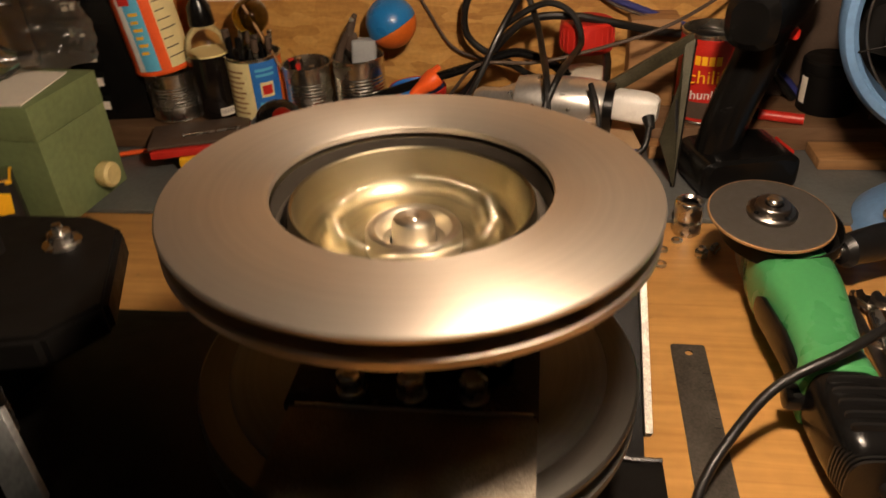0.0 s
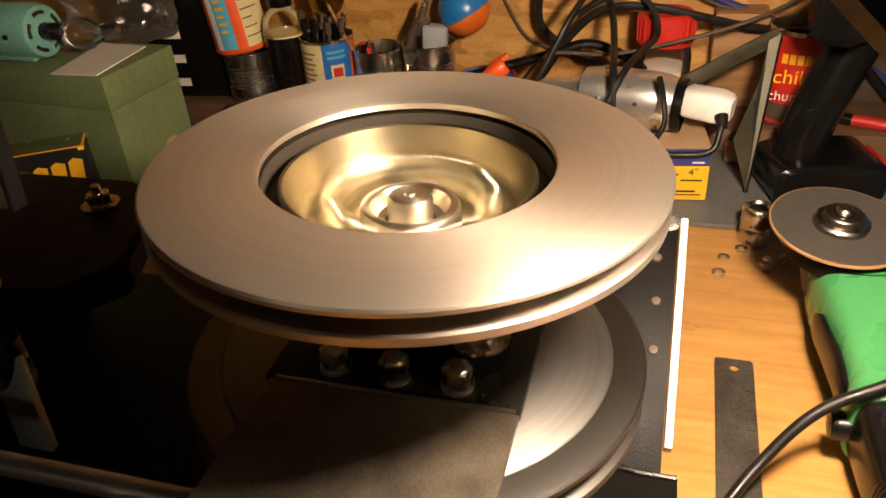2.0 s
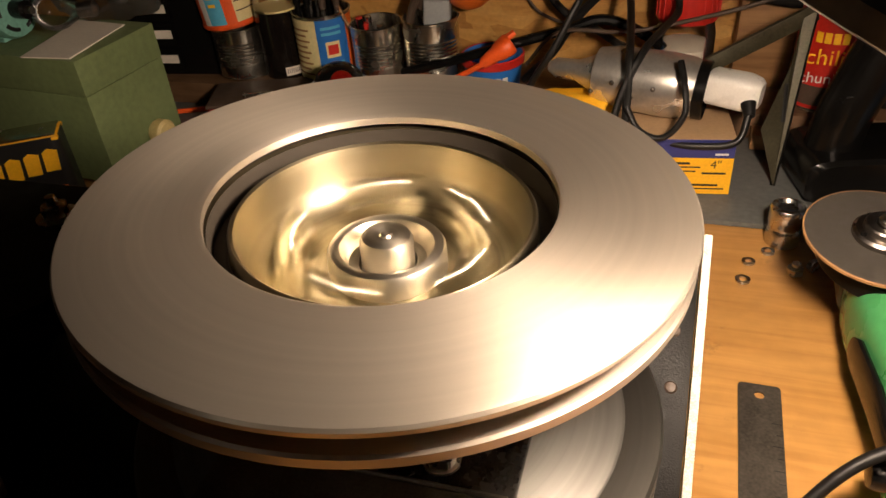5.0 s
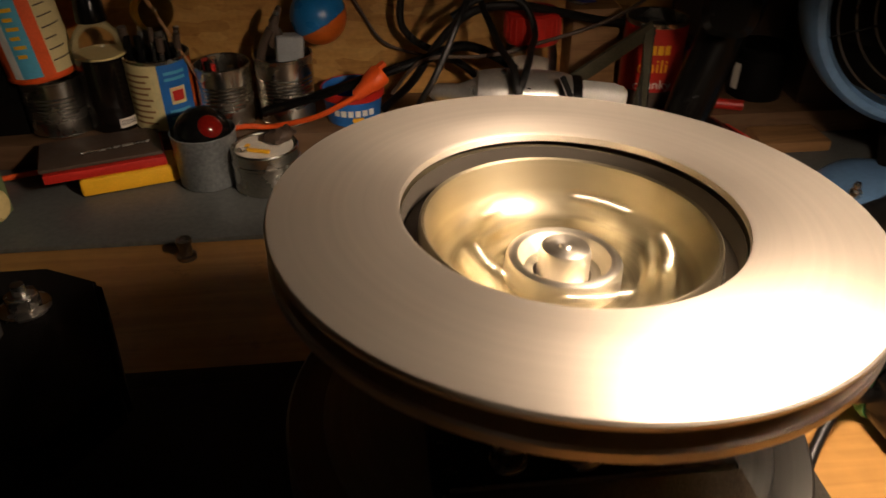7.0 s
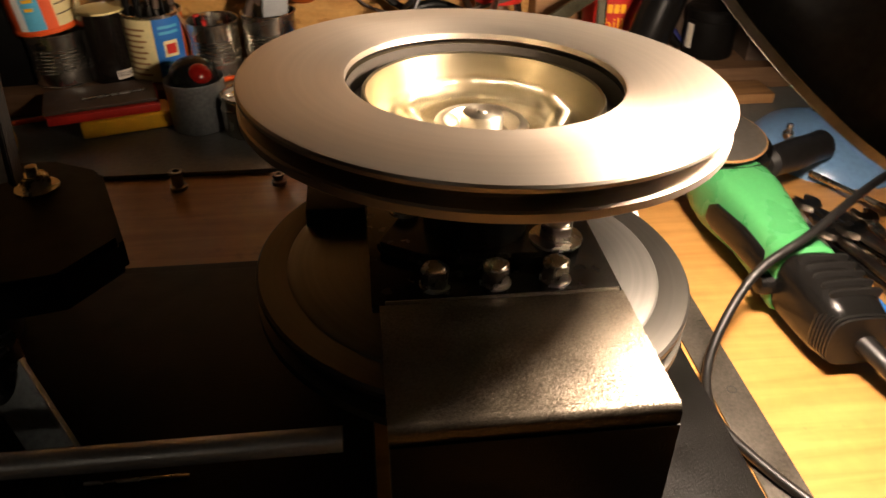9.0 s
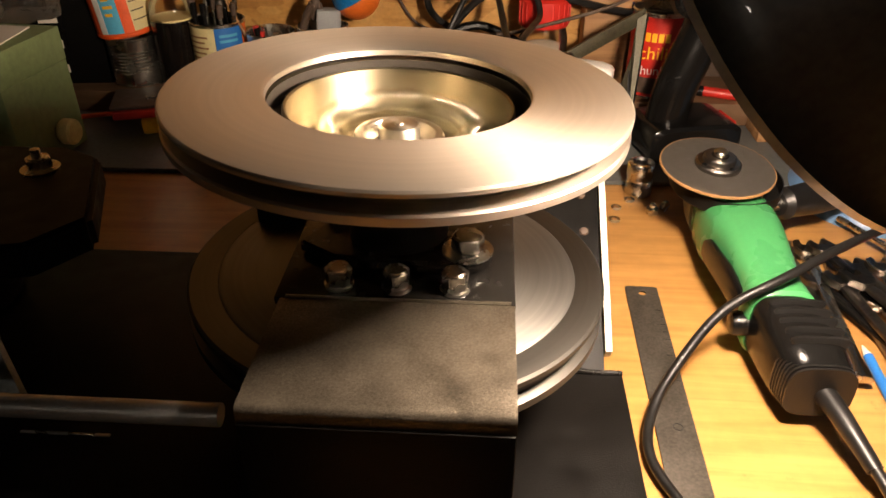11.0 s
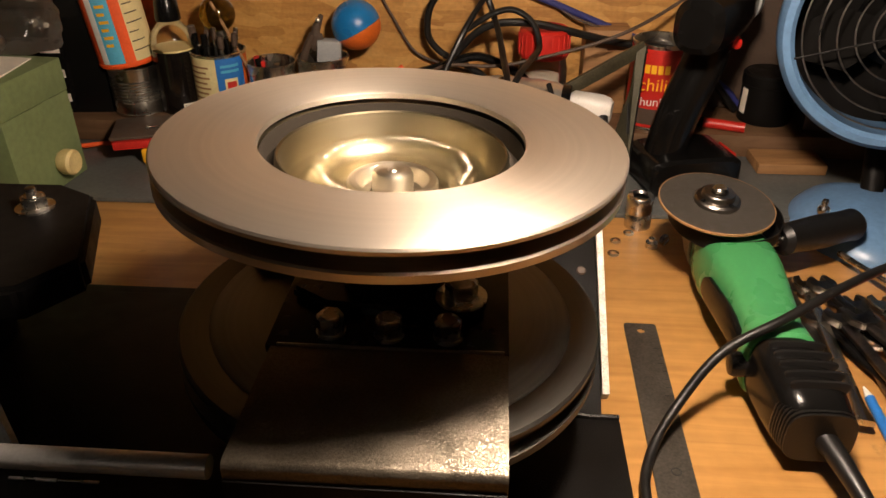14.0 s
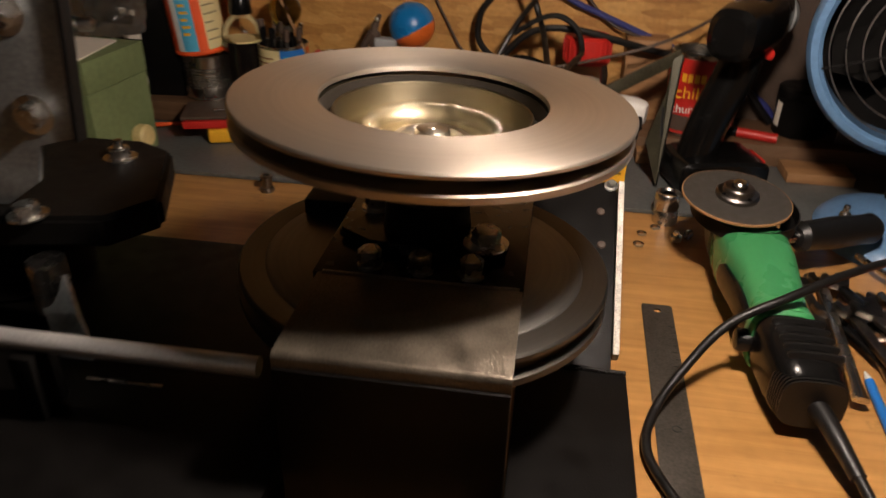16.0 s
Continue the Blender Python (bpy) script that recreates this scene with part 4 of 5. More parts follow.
def build_wrenches():
    rng = random.Random(4)
    for k in range(12):
        x, y, a = 0.274 + 0.013 * (k % 6) + 0.009 * (k // 6), 0.570 - 0.010 * k, 6 + rng.uniform(-14, 14)
        w = thing("wrench", "dark steel open-ended wrench in a heap beside the grinder", "wrench", x, y, 0.001 + 0.0075 * (k % 3) + (0.006 if k > 5 else 0), rng.uniform(-1, 1), rng.uniform(-3, 3), a, "heap of wrenches")
        L = rng.uniform(0.13, 0.19)
        part("shank", loft([(0, 0, 0.003, 0.008, 0.004), (-0.01, 0, 0.003, 0.011, 0.006), (-L + 0.02, 0, 0.003, 0.010, 0.006), (-L, 0, 0.003, 0.014, 0.006)], 12, 3), ("dark_tin", "tin", "black_plastic", "dark_tin")[k % 4], w)
        part("jaw", prism([(-0.006, -0.004), (0.006, -0.004), (0.013, 0.008), (0.009, 0.022), (0.004, 0.020), (0.005, 0.010), (-0.005, 0.010), (-0.004, 0.022), (-0.011, 0.018), (-0.012, 0.006)], 0.0, 0.007, 0.001), ("dark_tin", "tin", "dark_tin", "dark_tin")[k % 4], w)
    p = thing("pen", "blue ballpoint pen lying on the bench", "pen", 0.287, 0.40, 0.0, 0, 0, -4)
    part("barrel", rod((0, 0.02, 0.0042), (0, -0.10, 0.0042), 0.0038), "blue_label", p)
    part("tip", rod((0, 0.02, 0.0042), (0, 0.034, 0.004), 0.0036, r2=0.0008), "white_plastic", p)
    s = thing("screwdriver", "screwdriver with a red handle among the wrenches", "screwdriver", 0.372, 0.545, 0.012, 0, 0, 20)
    part("handle", loft([(-0.10, 0, 0.006, 0.014, 0.014), (-0.095, 0, 0.006, 0.022, 0.022), (-0.03, 0, 0.006, 0.020, 0.020), (-0.01, 0, 0.006, 0.012, 0.012)], 12, 2.4), "red_print", s)
    part("blade", rod((0, -0.012, 0.006), (0, 0.09, 0.001), 0.0032), "zinc", s)


build_wrenches()


def build_fan():
    f = thing("desk_fan", "pale blue enamelled desk fan with a wire grille", "fan", 0.402, 0.705, 0.0)
    part("base", lathe([(0, 0.036), (0.02, 0.0355), (0.05, 0.030), (0.072, 0.020), (0.082, 0.008), (0.084, 0.0), (0, 0)], 56, m=Matrix.Diagonal((0.98, 1.12, 1, 1))), "fan_blue", f, "blue enamelled foot of the fan")
    part("speed_knob", lathe([(0, 0.018), (0.003, 0.0175), (0.0042, 0.014), (0.0036, 0.0105), (0.0062, 0.008), (0.0066, 0.004), (0.005, 0.0), (0, 0)], 24, m=pose(-0.060, -0.016, 0.0262)), "zinc", f, "bright metal knob")
    part("stem", tube([(0.01, 0.03, 0.02), (0.015, 0.055, 0.06), (0.012, 0.065, 0.12), (0.0, 0.06, 0.2)], 0.012, 16), "black_steel", f)
    head = pose(-0.010, 0.028, 0.214, 90, 0, -18) @ pose(0, 0, 0, -6, 0, 0)
    ring = part("guard_ring", lathe([(0.101, 0.035), (0.105, 0.040), (0.112, 0.038), (0.117, 0.030), (0.118, 0.0), (0.115, -0.034), (0.108, -0.038), (0.103, -0.034), (0.1015, 0.0)], 80, True, head), "fan_blue", f, "wide blue ring round the blades")
    for k in range(6):
        part("grille_wire", lathe([(0.0945 - 0.0155 * k + 0.0009 * math.cos(a), 0.037 + 0.006 * math.sin(k / 5) + 0.0009 * math.sin(a)) for a in np.linspace(0, 2 * math.pi, 6, endpoint=False)], 64, True, head), "dark_tin", ring)
    for k in range(4):
        a = math.pi / 2 * k + 0.35
        part("grille_spoke", tube([(head @ Vector((0.013 * math.cos(a), 0.013 * math.sin(a), 0.045))), (head @ Vector((0.104 * math.cos(a), 0.104 * math.sin(a), 0.036)))], 0.0012, 8, False), "black_steel", ring)
    part("grille_boss", lathe([(0, 0.047), (0.012, 0.046), (0.014, 0.042), (0, 0.040)], 28, m=head), "brown_wood", ring, "brown grille boss")
    for k in range(4):
        bm = prism([(0.012, -0.010), (0.05, -0.034), (0.090, -0.030), (0.094, 0.010), (0.06, 0.030), (0.014, 0.010)], -0.001, 0.001, 0, head @ pose(0, 0, 0, 0, 0, 90 * k + 20) @ pose(0, 0, 0, 22, 0, 0))
        part("blade", bm, "matte_black", f)
    part("motor_case", lathe([(0, -0.09), (0.035, -0.086), (0.044, -0.06), (0.042, -0.02), (0.030, -0.008), (0, -0.006)], 40, m=head), "black_steel", f)
    part("back_plate", lathe([(0, -0.039), (0.113, -0.037), (0.113, -0.0355), (0, -0.0375)], 56, m=head), "matte_black", f)


build_fan()


# ---- the cordless drill and its neighbours ----
def build_cordless():
    d = thing("cordless_drill", "black cordless drill standing on its battery", "cordless drill", 0.216, 0.805, STRIP + 0.0005, 0, 0, 14)
    part("battery", loft([(-0.042, 0, 0.022, 0.100, 0.040), (-0.038, 0, 0.023, 0.112, 0.046), (0.034, 0, 0.023, 0.112, 0.046), (0.040, 0, 0.022, 0.100, 0.040)], 28, 5), "black_plastic", d, "black battery block")
    part("grip", tube([(-0.024, 0.0, 0.040), (-0.018, 0, 0.075), (-0.006, 0, 0.115), (0.006, 0, 0.150), (0.010, 0, 0.175)], 0.0245, 20), "black_plastic", d, "moulded black grip")
    for k in range(4):
        t = k / 4
        part("grip_ridge", tube([(-0.028 + 0.030 * t, -0.016, 0.098 + 0.04 * t), (-0.020 + 0.030 * t, -0.0195, 0.101 + 0.04 * t), (-0.006 + 0.030 * t, -0.0165, 0.104 + 0.04 * t)], 0.0022, 8), "rubber", d)
    body = part("drill_body", loft([(-0.075, 0, 0, 0.034, 0.034), (-0.068, 0, 0, 0.046, 0.050), (-0.02, 0, 0, 0.056, 0.060), (0.05, 0, 0, 0.058, 0.064), (0.082, 0, 0, 0.052, 0.056), (0.09, 0, 0, 0.036, 0.040)], 28, 2.8), "black_plastic", d)
    body.matrix_basis = pose(0.018, 0.0, 0.203, 0, 0, 136)
    part("chuck", lathe([(0.0, 0.046), (0.009, 0.045), (0.013, 0.040), (0.021, 0.022), (0.022, 0.002), (0.018, 0.0), (0, 0)], 32, m=pose(0, -0.073, 0, 90, 0, 0)), "black_plastic", body)
    part("clutch_ring", lathe([(0.0235, -0.012), (0.0265, -0.010), (0.0265, 0.002), (0.0235, 0.004)], 32, True, pose(0, -0.070, 0, 90, 0, 0)), "grey_plastic", body, "grey clutch ring")
    part("bit_clip", box(-0.022, 0.022, -0.004, 0.004, 0, 0.005, 0.001, m=pose(0.004, 0.02, 0.030, 0, 0, -140)), "chrome", body, "bright screw bit in its clip")
    part("trigger", loft([(-0.006, 0.040, 0.168, 0.010, 0.012), (0.004, 0.042, 0.168, 0.012, 0.014), (0.010, 0.040, 0.168, 0.010, 0.012)], 14, 2.4), "red_print", d, "red switch")
    part("battery_clip", box(0.056, 0.0585, -0.02, 0.02, 0.010, 0.040, 0.001), "red_print", d, "red battery clip")


build_cordless()


def can_body(r, h, ribs=True, steps=56):
    """Outline of an open can with a rolled rim and pressed ribs."""
    p = [(0, 0.002), (r - 0.003, 0.002), (r - 0.001, 0.0), (r + 0.0008, 0.001), (r + 0.0008, 0.003), (r, 0.004)]
    if ribs:
        z = h * 0.28
        while z < h * 0.72:
            p += [(r, z), (r - 0.0011, z + 0.0015), (r, z + 0.003)]
            z += 0.0045
    p += [(r, h - 0.004), (r + 0.001, h - 0.003), (r + 0.001, h - 0.001), (r, h), (r - 0.001, h - 0.001), (r - 0.0012, h - 0.004), (r - 0.0012, 0.006), (0, 0.0055)]
    return lathe(p, steps)


def build_cans():
    z = LEDGE_Z + 0.0005
    a = thing("food_can", "large opened tin can with pressed ribs", "can", -0.506, 0.931, z, group="opened tin cans")
    part("can_wall", can_body(0.0355, 0.067), "tin", a)
    c = thing("cardboard_canister", "round orange, blue and white drinks canister standing in a tin", "canister", -0.513, 0.934, z + 0.0675, 2, -5, 0)
    part("drum", lathe([(0, 0), (0.037, 0), (0.0385, 0.002), (0.0385, 0.005), (0.0375, 0.006), (0.0375, 0.150), (0.0385, 0.151), (0.0385, 0.155), (0, 0.155)], 56), "orange", c, "orange printed drum")
    part("white_panel", arc_patch(0.0375, -47, 28, 0.007, 0.15), "cream_label", c, "cream information panel")
    part("blue_panel", arc_patch(0.0375, -101, -68, 0.007, 0.15), "sky_blue", c, "light blue panel")
    part("white_stripe", arc_patch(0.0375, -116, -101.5, 0.007, 0.15), "white_plastic", c)
    part("red_badge", arc_patch(0.038, -108, -84, 0.094, 0.115), "red_print", c)
    for k in range(8):
        part("print_bar", arc_patch(0.0379, -44, -6 - 8 * (k % 3), 0.02 + 0.012 * k, 0.0215 + 0.012 * k, 8, 0.0002), "dark_cloth", c)
    for k in range(6):
        part("print_bar", arc_patch(0.0379, -95, -80 + 4 * (k % 2), 0.030 + 0.010 * k, 0.034 + 0.010 * k, 6, 0.0002), "yellow_print", c)
    b = thing("sauce_bottle", "dark bottle with a black cap and a pale neck band", "bottle", -0.447, 0.934, z, group="")
    part("glass_body", lathe([(0, 0), (0.026, 0), (0.0285, 0.002), (0.0288, 0.006), (0.0288, 0.082), (0.028, 0.086), (0, 0.086)], 44), "dark_liquid", b, "almost black glass")
    part("neck_band", lathe([(0.0, 0.0862), (0.0282, 0.0862), (0.0280, 0.0885), (0, 0.0885)], 44), "cream_label", b, "pale layer above the dark liquid")
    part("shoulder", lathe([(0.0284, 0.0860), (0.0282, 0.098), (0.0262, 0.106), (0.021, 0.114), (0.0145, 0.121), (0.0135, 0.128), (0.0, 0.128)], 40), "thin_glass", b, "clear glass shoulder")
    part("cap", lathe([(0, 0.124), (0.0165, 0.124), (0.0168, 0.126), (0.015, 0.148), (0.010, 0.156), (0.009, 0.172), (0, 0.173)], 32), "black_plastic", b)
    part("bar_code_label", arc_patch(0.0288, -66, -20, 0.006, 0.017), "paper", b, "small white bar-code label")
    for k in range(8):
        part("print_bar", arc_patch(0.0292, -62 + 5 * k, -60 + 5 * k, 0.009, 0.015, 2, 0.0002), "black_print", b)
    d = thing("baking_powder_can", "blue and cream printed can full of small tools", "can", -0.387, 0.936, z)
    part("can_wall", can_body(0.036, 0.086, False), "tin", d)
    part("blue_wrap", arc_patch(0.0361, -79, -16, 0.004, 0.081), "blue_label", d, "blue printed label")
    part("cream_wrap", arc_patch(0.0361, -160, -79.5, 0.004, 0.081), "cream_label", d, "cream printed label")
    part("orange_wrap", arc_patch(0.0361, -15.5, 15, 0.004, 0.081), "ball_orange", d, "orange striped label")
    part("badge", arc_patch(0.0366, -64, -36, 0.034, 0.054), "cream_label", d)
    part("badge_core", arc_patch(0.0370, -60, -40, 0.038, 0.050), "red_print", d)
    for k in range(9):
        part("print_bar", arc_patch(0.0366, -145, -95 - 7 * (k % 2), 0.012 + 0.007 * k, 0.0145 + 0.007 * k, 6, 0.0002), "brown_wood", d)
    for zz in (0.016, 0.024, 0.062, 0.069):
        part("print_bar", arc_patch(0.0366, -70, -30, zz, zz + 0.0035, 6, 0.0002), "sky_blue", d)
    rng = random.Random(2)
    for k in range(11):
        an, rr = rng.uniform(0, 6.28), rng.uniform(0.004, 0.026)
        x, y = -0.387 + rr * math.cos(an), 0.936 + rr * math.sin(an)
        t = thing("small_tool", "small metal tool standing in a printed can", "tool", x, y, z + 0.008, rng.uniform(-6, 6), rng.uniform(-8, 8), 0, "tools in the printed can")
        L = rng.uniform(0.085, 0.108)
        part("shaft", rod((0, 0, 0), (0, 0, L), rng.uniform(0.0016, 0.0036)), rng.choice(("zinc", "dark_tin", "black_plastic", "tin")), t)
        part("head", rod((0, 0, L - 0.012), (0, 0, L + 0.004), rng.uniform(0.003, 0.0055)), rng.choice(("zinc", "black_plastic", "dark_cloth")), t)
    for nm, x, r, h in (("food_can", -0.315, 0.0325, 0.071), ("food_can", -0.2445, 0.034, 0.080)):
        e = thing(nm, "opened ribbed tin can holding odds and ends", "can", x, 0.937, z, group="opened tin cans")
        part("can_wall", can_body(r, h), "tin", e)
    rng = random.Random(7)
    for k in range(5):
        t = thing("hand_tool", "worn hand tool standing in a tin can", "tool", -0.315 + rng.uniform(-0.018, 0.018), 0.937 + rng.uniform(-0.016, 0.016), z + 0.008, rng.uniform(-7, 7), rng.uniform(-9, 9), 0, "tools in the tin cans")
        L = rng.uniform(0.062, 0.082)
        part("handle", rod((0, 0, 0), (0, 0, L), 0.0055, r2=0.004), ("red_print", "black_plastic", "red_print", "zinc", "dark_tin")[k], t)
    g = thing("pliers", "dark old pliers standing in a tin can", "pliers", -0.262, 0.937, z + 0.03, 0, 8, 0)
    part("jaw", loft([(-0.004, 0, 0.075, 0.006, 0.012), (0, 0, 0.072, 0.014, 0.034), (0.004, 0, 0.075, 0.006, 0.012)], 14, 2.2), "dark_cloth", g)
    for s in (-1, 1):
        part("handle", tube([(0.003 * s, 0.002 * s, 0.078), (0.012 * s, 0, 0.055), (0.014 * s, 0, 0.03), (0.008 * s, 0, 0.0)], 0.0052, 10), "dark_cloth", g)
    part("nose", rod((0, 0, 0.085), (0.006, 0, 0.104), 0.006, r2=0.003), "dark_cloth", g)
    part("pivot", ball(0.0035, 0.003, -0.005, 0.098, 12, 8), "zinc", g)
    s = thing("sponge_block", "pale grey foam block in a tin can", "foam block", -0.240, 0.938, z + 0.012, 0, 4, 8)
    part("block", box(-0.016, 0.016, -0.010, 0.010, 0, 0.088, 0.004, 3), "grey_plastic", s)
    w = thing("wooden_stick", "thin wooden stick leaning in a tin can", "stick", -0.320, 0.925, z + 0.008, 0, -24, 0)
    part("shaft", rod((0, 0, 0), (0, 0, 0.155), 0.0022), "brown_wood", w)
    am = thing("amber_globe", "small amber plastic globe on a stem among the tools", "globe", -0.383, 0.944, z + 0.008)
    part("globe", ball(0.0235, 0, 0, 0.122, 32, 20), "amber", am)
    part("inner_lens", ball(0.014, 0.004, 0.004, 0.120, 20, 12), "brown_wood", am, "brown core of the globe")
    part("stem", rod((0, 0, 0), (0, 0, 0.100), 0.006), "black_plastic", am)
    part("collar", rod((0, 0, 0.094), (0, 0, 0.102), 0.012), "dark_tin", am)


build_cans()


def build_wall_things():
    b = thing("painted_ball", "blue and orange rubber ball pegged to the wall", "ball", -0.2, 0.957, 0.1515, 0, -28, 0)
    up = ball(0.033, 0, 0, 0, 40, 24)
    bmesh.ops.bisect_plane(up, geom=up.verts[:] + up.edges[:] + up.faces[:], plane_co=(0, 0, -0.006), plane_no=(0, 0, -1), clear_outer=True)
    lo = ball(0.033, 0, 0, 0, 40, 24)
    bmesh.ops.bisect_plane(lo, geom=lo.verts[:] + lo.edges[:] + lo.faces[:], plane_co=(0, 0, -0.006), plane_no=(0, 0, 1), clear_outer=True)
    part("blue_half", up, "ball_blue", b)
    part("orange_half", lo, "ball_orange", b)
    part("peg", rod((0, 0.030, 0), (0, 0.043, 0), 0.004), "dark_tin", b)
    p = part("pinned_paper", box(-0.47, -0.338, WALL - 0.0012, WALL - 0.0004, 0.173, 0.26, 0, m=None), "paper", smooth=0)
    tagged(p, "sheet of white paper pinned to the strand board", "paper")
    wb = part("wood_offcut", box(0.105, 0.165, 0.955, WALL - 0.0005, LEDGE_Z + 0.0005, 0.150, 0.002), "brown_wood")
    tagged(wb, "short brown wooden offcut standing against the wall", "wood block")

    def wire(name, pts, r, mat, label):
        o = part(name, tube(pts, r, 10), mat)
        return tagged(o, label, "cable", "tangle of cables")

    low = LEDGE_Z + 0.004
    wire("thin_wire", [(-0.20, 0.995, 0.25), (-0.176, 0.995, 0.193), (-0.154, 0.995, 0.151), (-0.125, 0.992, 0.107), (-0.08, 0.985, 0.091), (-0.03, 0.975, 0.08), (0.01, 0.97, 0.06), (0.02, 0.975, low)], 0.0020, "dark_cloth", "thin brown wire hanging down the wall")
    wire("black_cable", [(-0.05, 0.97, 0.245), (-0.083, 0.96, 0.201), (-0.101, 0.96, 0.174), (-0.104, 0.96, 0.141), (-0.092, 0.96, 0.121), (-0.070, 0.955, 0.108), (-0.045, 0.95, 0.098), (-0.015, 0.95, 0.075), (0.0, 0.955, low)], 0.0046, "rubber", "loop of black cable against the wall")
    wire("black_cable", [(-0.060, 0.95, 0.24), (-0.032, 0.93, 0.209), (-0.021, 0.925, 0.186), (-0.010, 0.90, 0.160), (-0.003, 0.845, 0.143), (0.001, 0.79, 0.138), (0.003, 0.768, 0.110), (0.004, 0.748, 0.075), (0.006, 0.738, 0.03), (0.01, 0.735, STRIP + 0.004)], 0.0040, "rubber", "black cable hanging over the polished drill")
    wire("black_cable", [(-0.13, 0.935, low + 0.001), (-0.095, 0.92, 0.080), (-0.075, 0.915, 0.112), (-0.053, 0.915, 0.140), (-0.030, 0.915, 0.160), (-0.002, 0.915, 0.168), (0.036, 0.915, 0.167), (0.076, 0.92, 0.158), (0.144, 0.935, 0.140), (0.24, 0.96, 0.12), (0.32, 0.97, low + 0.001)], 0.0050, "rubber", "thick black cable arching over the shelf")
    wire("black_cable", [(-0.05, 0.90, 0.162), (-0.018, 0.90, 0.182), (0.008, 0.90, 0.187), (0.032, 0.895, 0.173), (0.041, 0.88, 0.148), (0.030, 0.845, 0.142), (0.014, 0.79, 0.138), (-0.002, 0.765, 0.105), (-0.010, 0.742, 0.07), (-0.02, 0.735, STRIP + 0.004)], 0.0038, "rubber", "black cable looping down over the drill")
    wire("blue_black_cable", [(-0.02, 0.986, 0.235), (0.014, 0.986, 0.198), (0.075, 0.986, 0.172), (0.141, 0.986, 0.146), (0.22, 0.985, 0.115), (0.30, 0.985, 0.07), (0.33, 0.985, low)], 0.0044, "navy_print", "dark blue cable running along the wall")
    wire("black_cable", [(0.0, 0.94, 0.235), (-0.043, 0.85, 0.187), (-0.075, 0.82, 0.127), (-0.098, 0.815, 0.089), (-0.115, 0.81, 0.05), (-0.13, 0.80, STRIP + 0.004)], 0.0036, "rubber", "black cable hanging down to the bench")
    wire("black_cable", [(0.048, 0.775, 0.135), (0.054, 0.757, 0.118), (0.056, 0.746, 0.095), (0.040, 0.742, 0.074), (0.018, 0.744, 0.078), (0.004, 0.752, 0.098)], 0.0030, "rubber", "small loop of black cable round the drill")
    wire("thin_wire", [(-0.12, 0.90, 0.075), (-0.082, 0.89, 0.117), (-0.015, 0.885, 0.121), (0.038, 0.885, 0.131), (0.132, 0.885, 0.160), (0.21, 0.93, 0.19), (0.28, 0.985, 0.23)], 0.0022, "dark_cloth", "brown wire strung across the shelf")
    wire("thin_wire", [(0.03, 0.99, 0.215), (0.075, 0.985, 0.168), (0.12, 0.975, 0.150), (0.18, 0.97, 0.13), (0.24, 0.975, low)], 0.0020, "dark_cloth", "thin brown wire hanging down the wall")
    wire("black_strap", [(-0.27, 0.895, 0.060), (-0.2, 0.888, 0.082), (-0.14, 0.89, 0.100), (-0.08, 0.90, 0.115), (-0.03, 0.91, 0.125), (0.03, 0.92, 0.09), (0.04, 0.93, LEDGE_Z + 0.005)], 0.0058, "black_plastic", "black sheathed cable lying across the cans")
    pl = thing("extension_cord", "orange extension cord with its moulded plug", "extension cord")
    part("cord", tube([(-0.68, 0.845, 0.012), (-0.60, 0.84, 0.012), (-0.50, 0.872, 0.012), (-0.40, 0.878, 0.012), (-0.305, 0.884, 0.046), (-0.26, 0.886, 0.046), (-0.21, 0.870, 0.062), (-0.18, 0.862, 0.078), (-0.160, 0.860, 0.090)], 0.0032, 12), "orange", pl)
    part("plug", loft([(0.0, 0, 0, 0.010, 0.010), (0.006, 0, 0, 0.013, 0.013), (0.018, 0, 0, 0.019, 0.016), (0.024, 0, 0, 0.027, 0.019), (0.036, 0, 0, 0.028, 0.022), (0.040, 0, 0, 0.024, 0.019)], 18, 2.8), "orange", pl, "orange moulded plug").matrix_basis = pose(-0.162, 0.860, 0.089, 32, 0, -66)
    part("ground_clip", box(-0.004, 0.004, 0, 0.012, 0.008, 0.013, 0.001), "orange", pl).matrix_basis = pose(-0.132, 0.873, 0.106, 32, 0, -66)


build_wall_things()


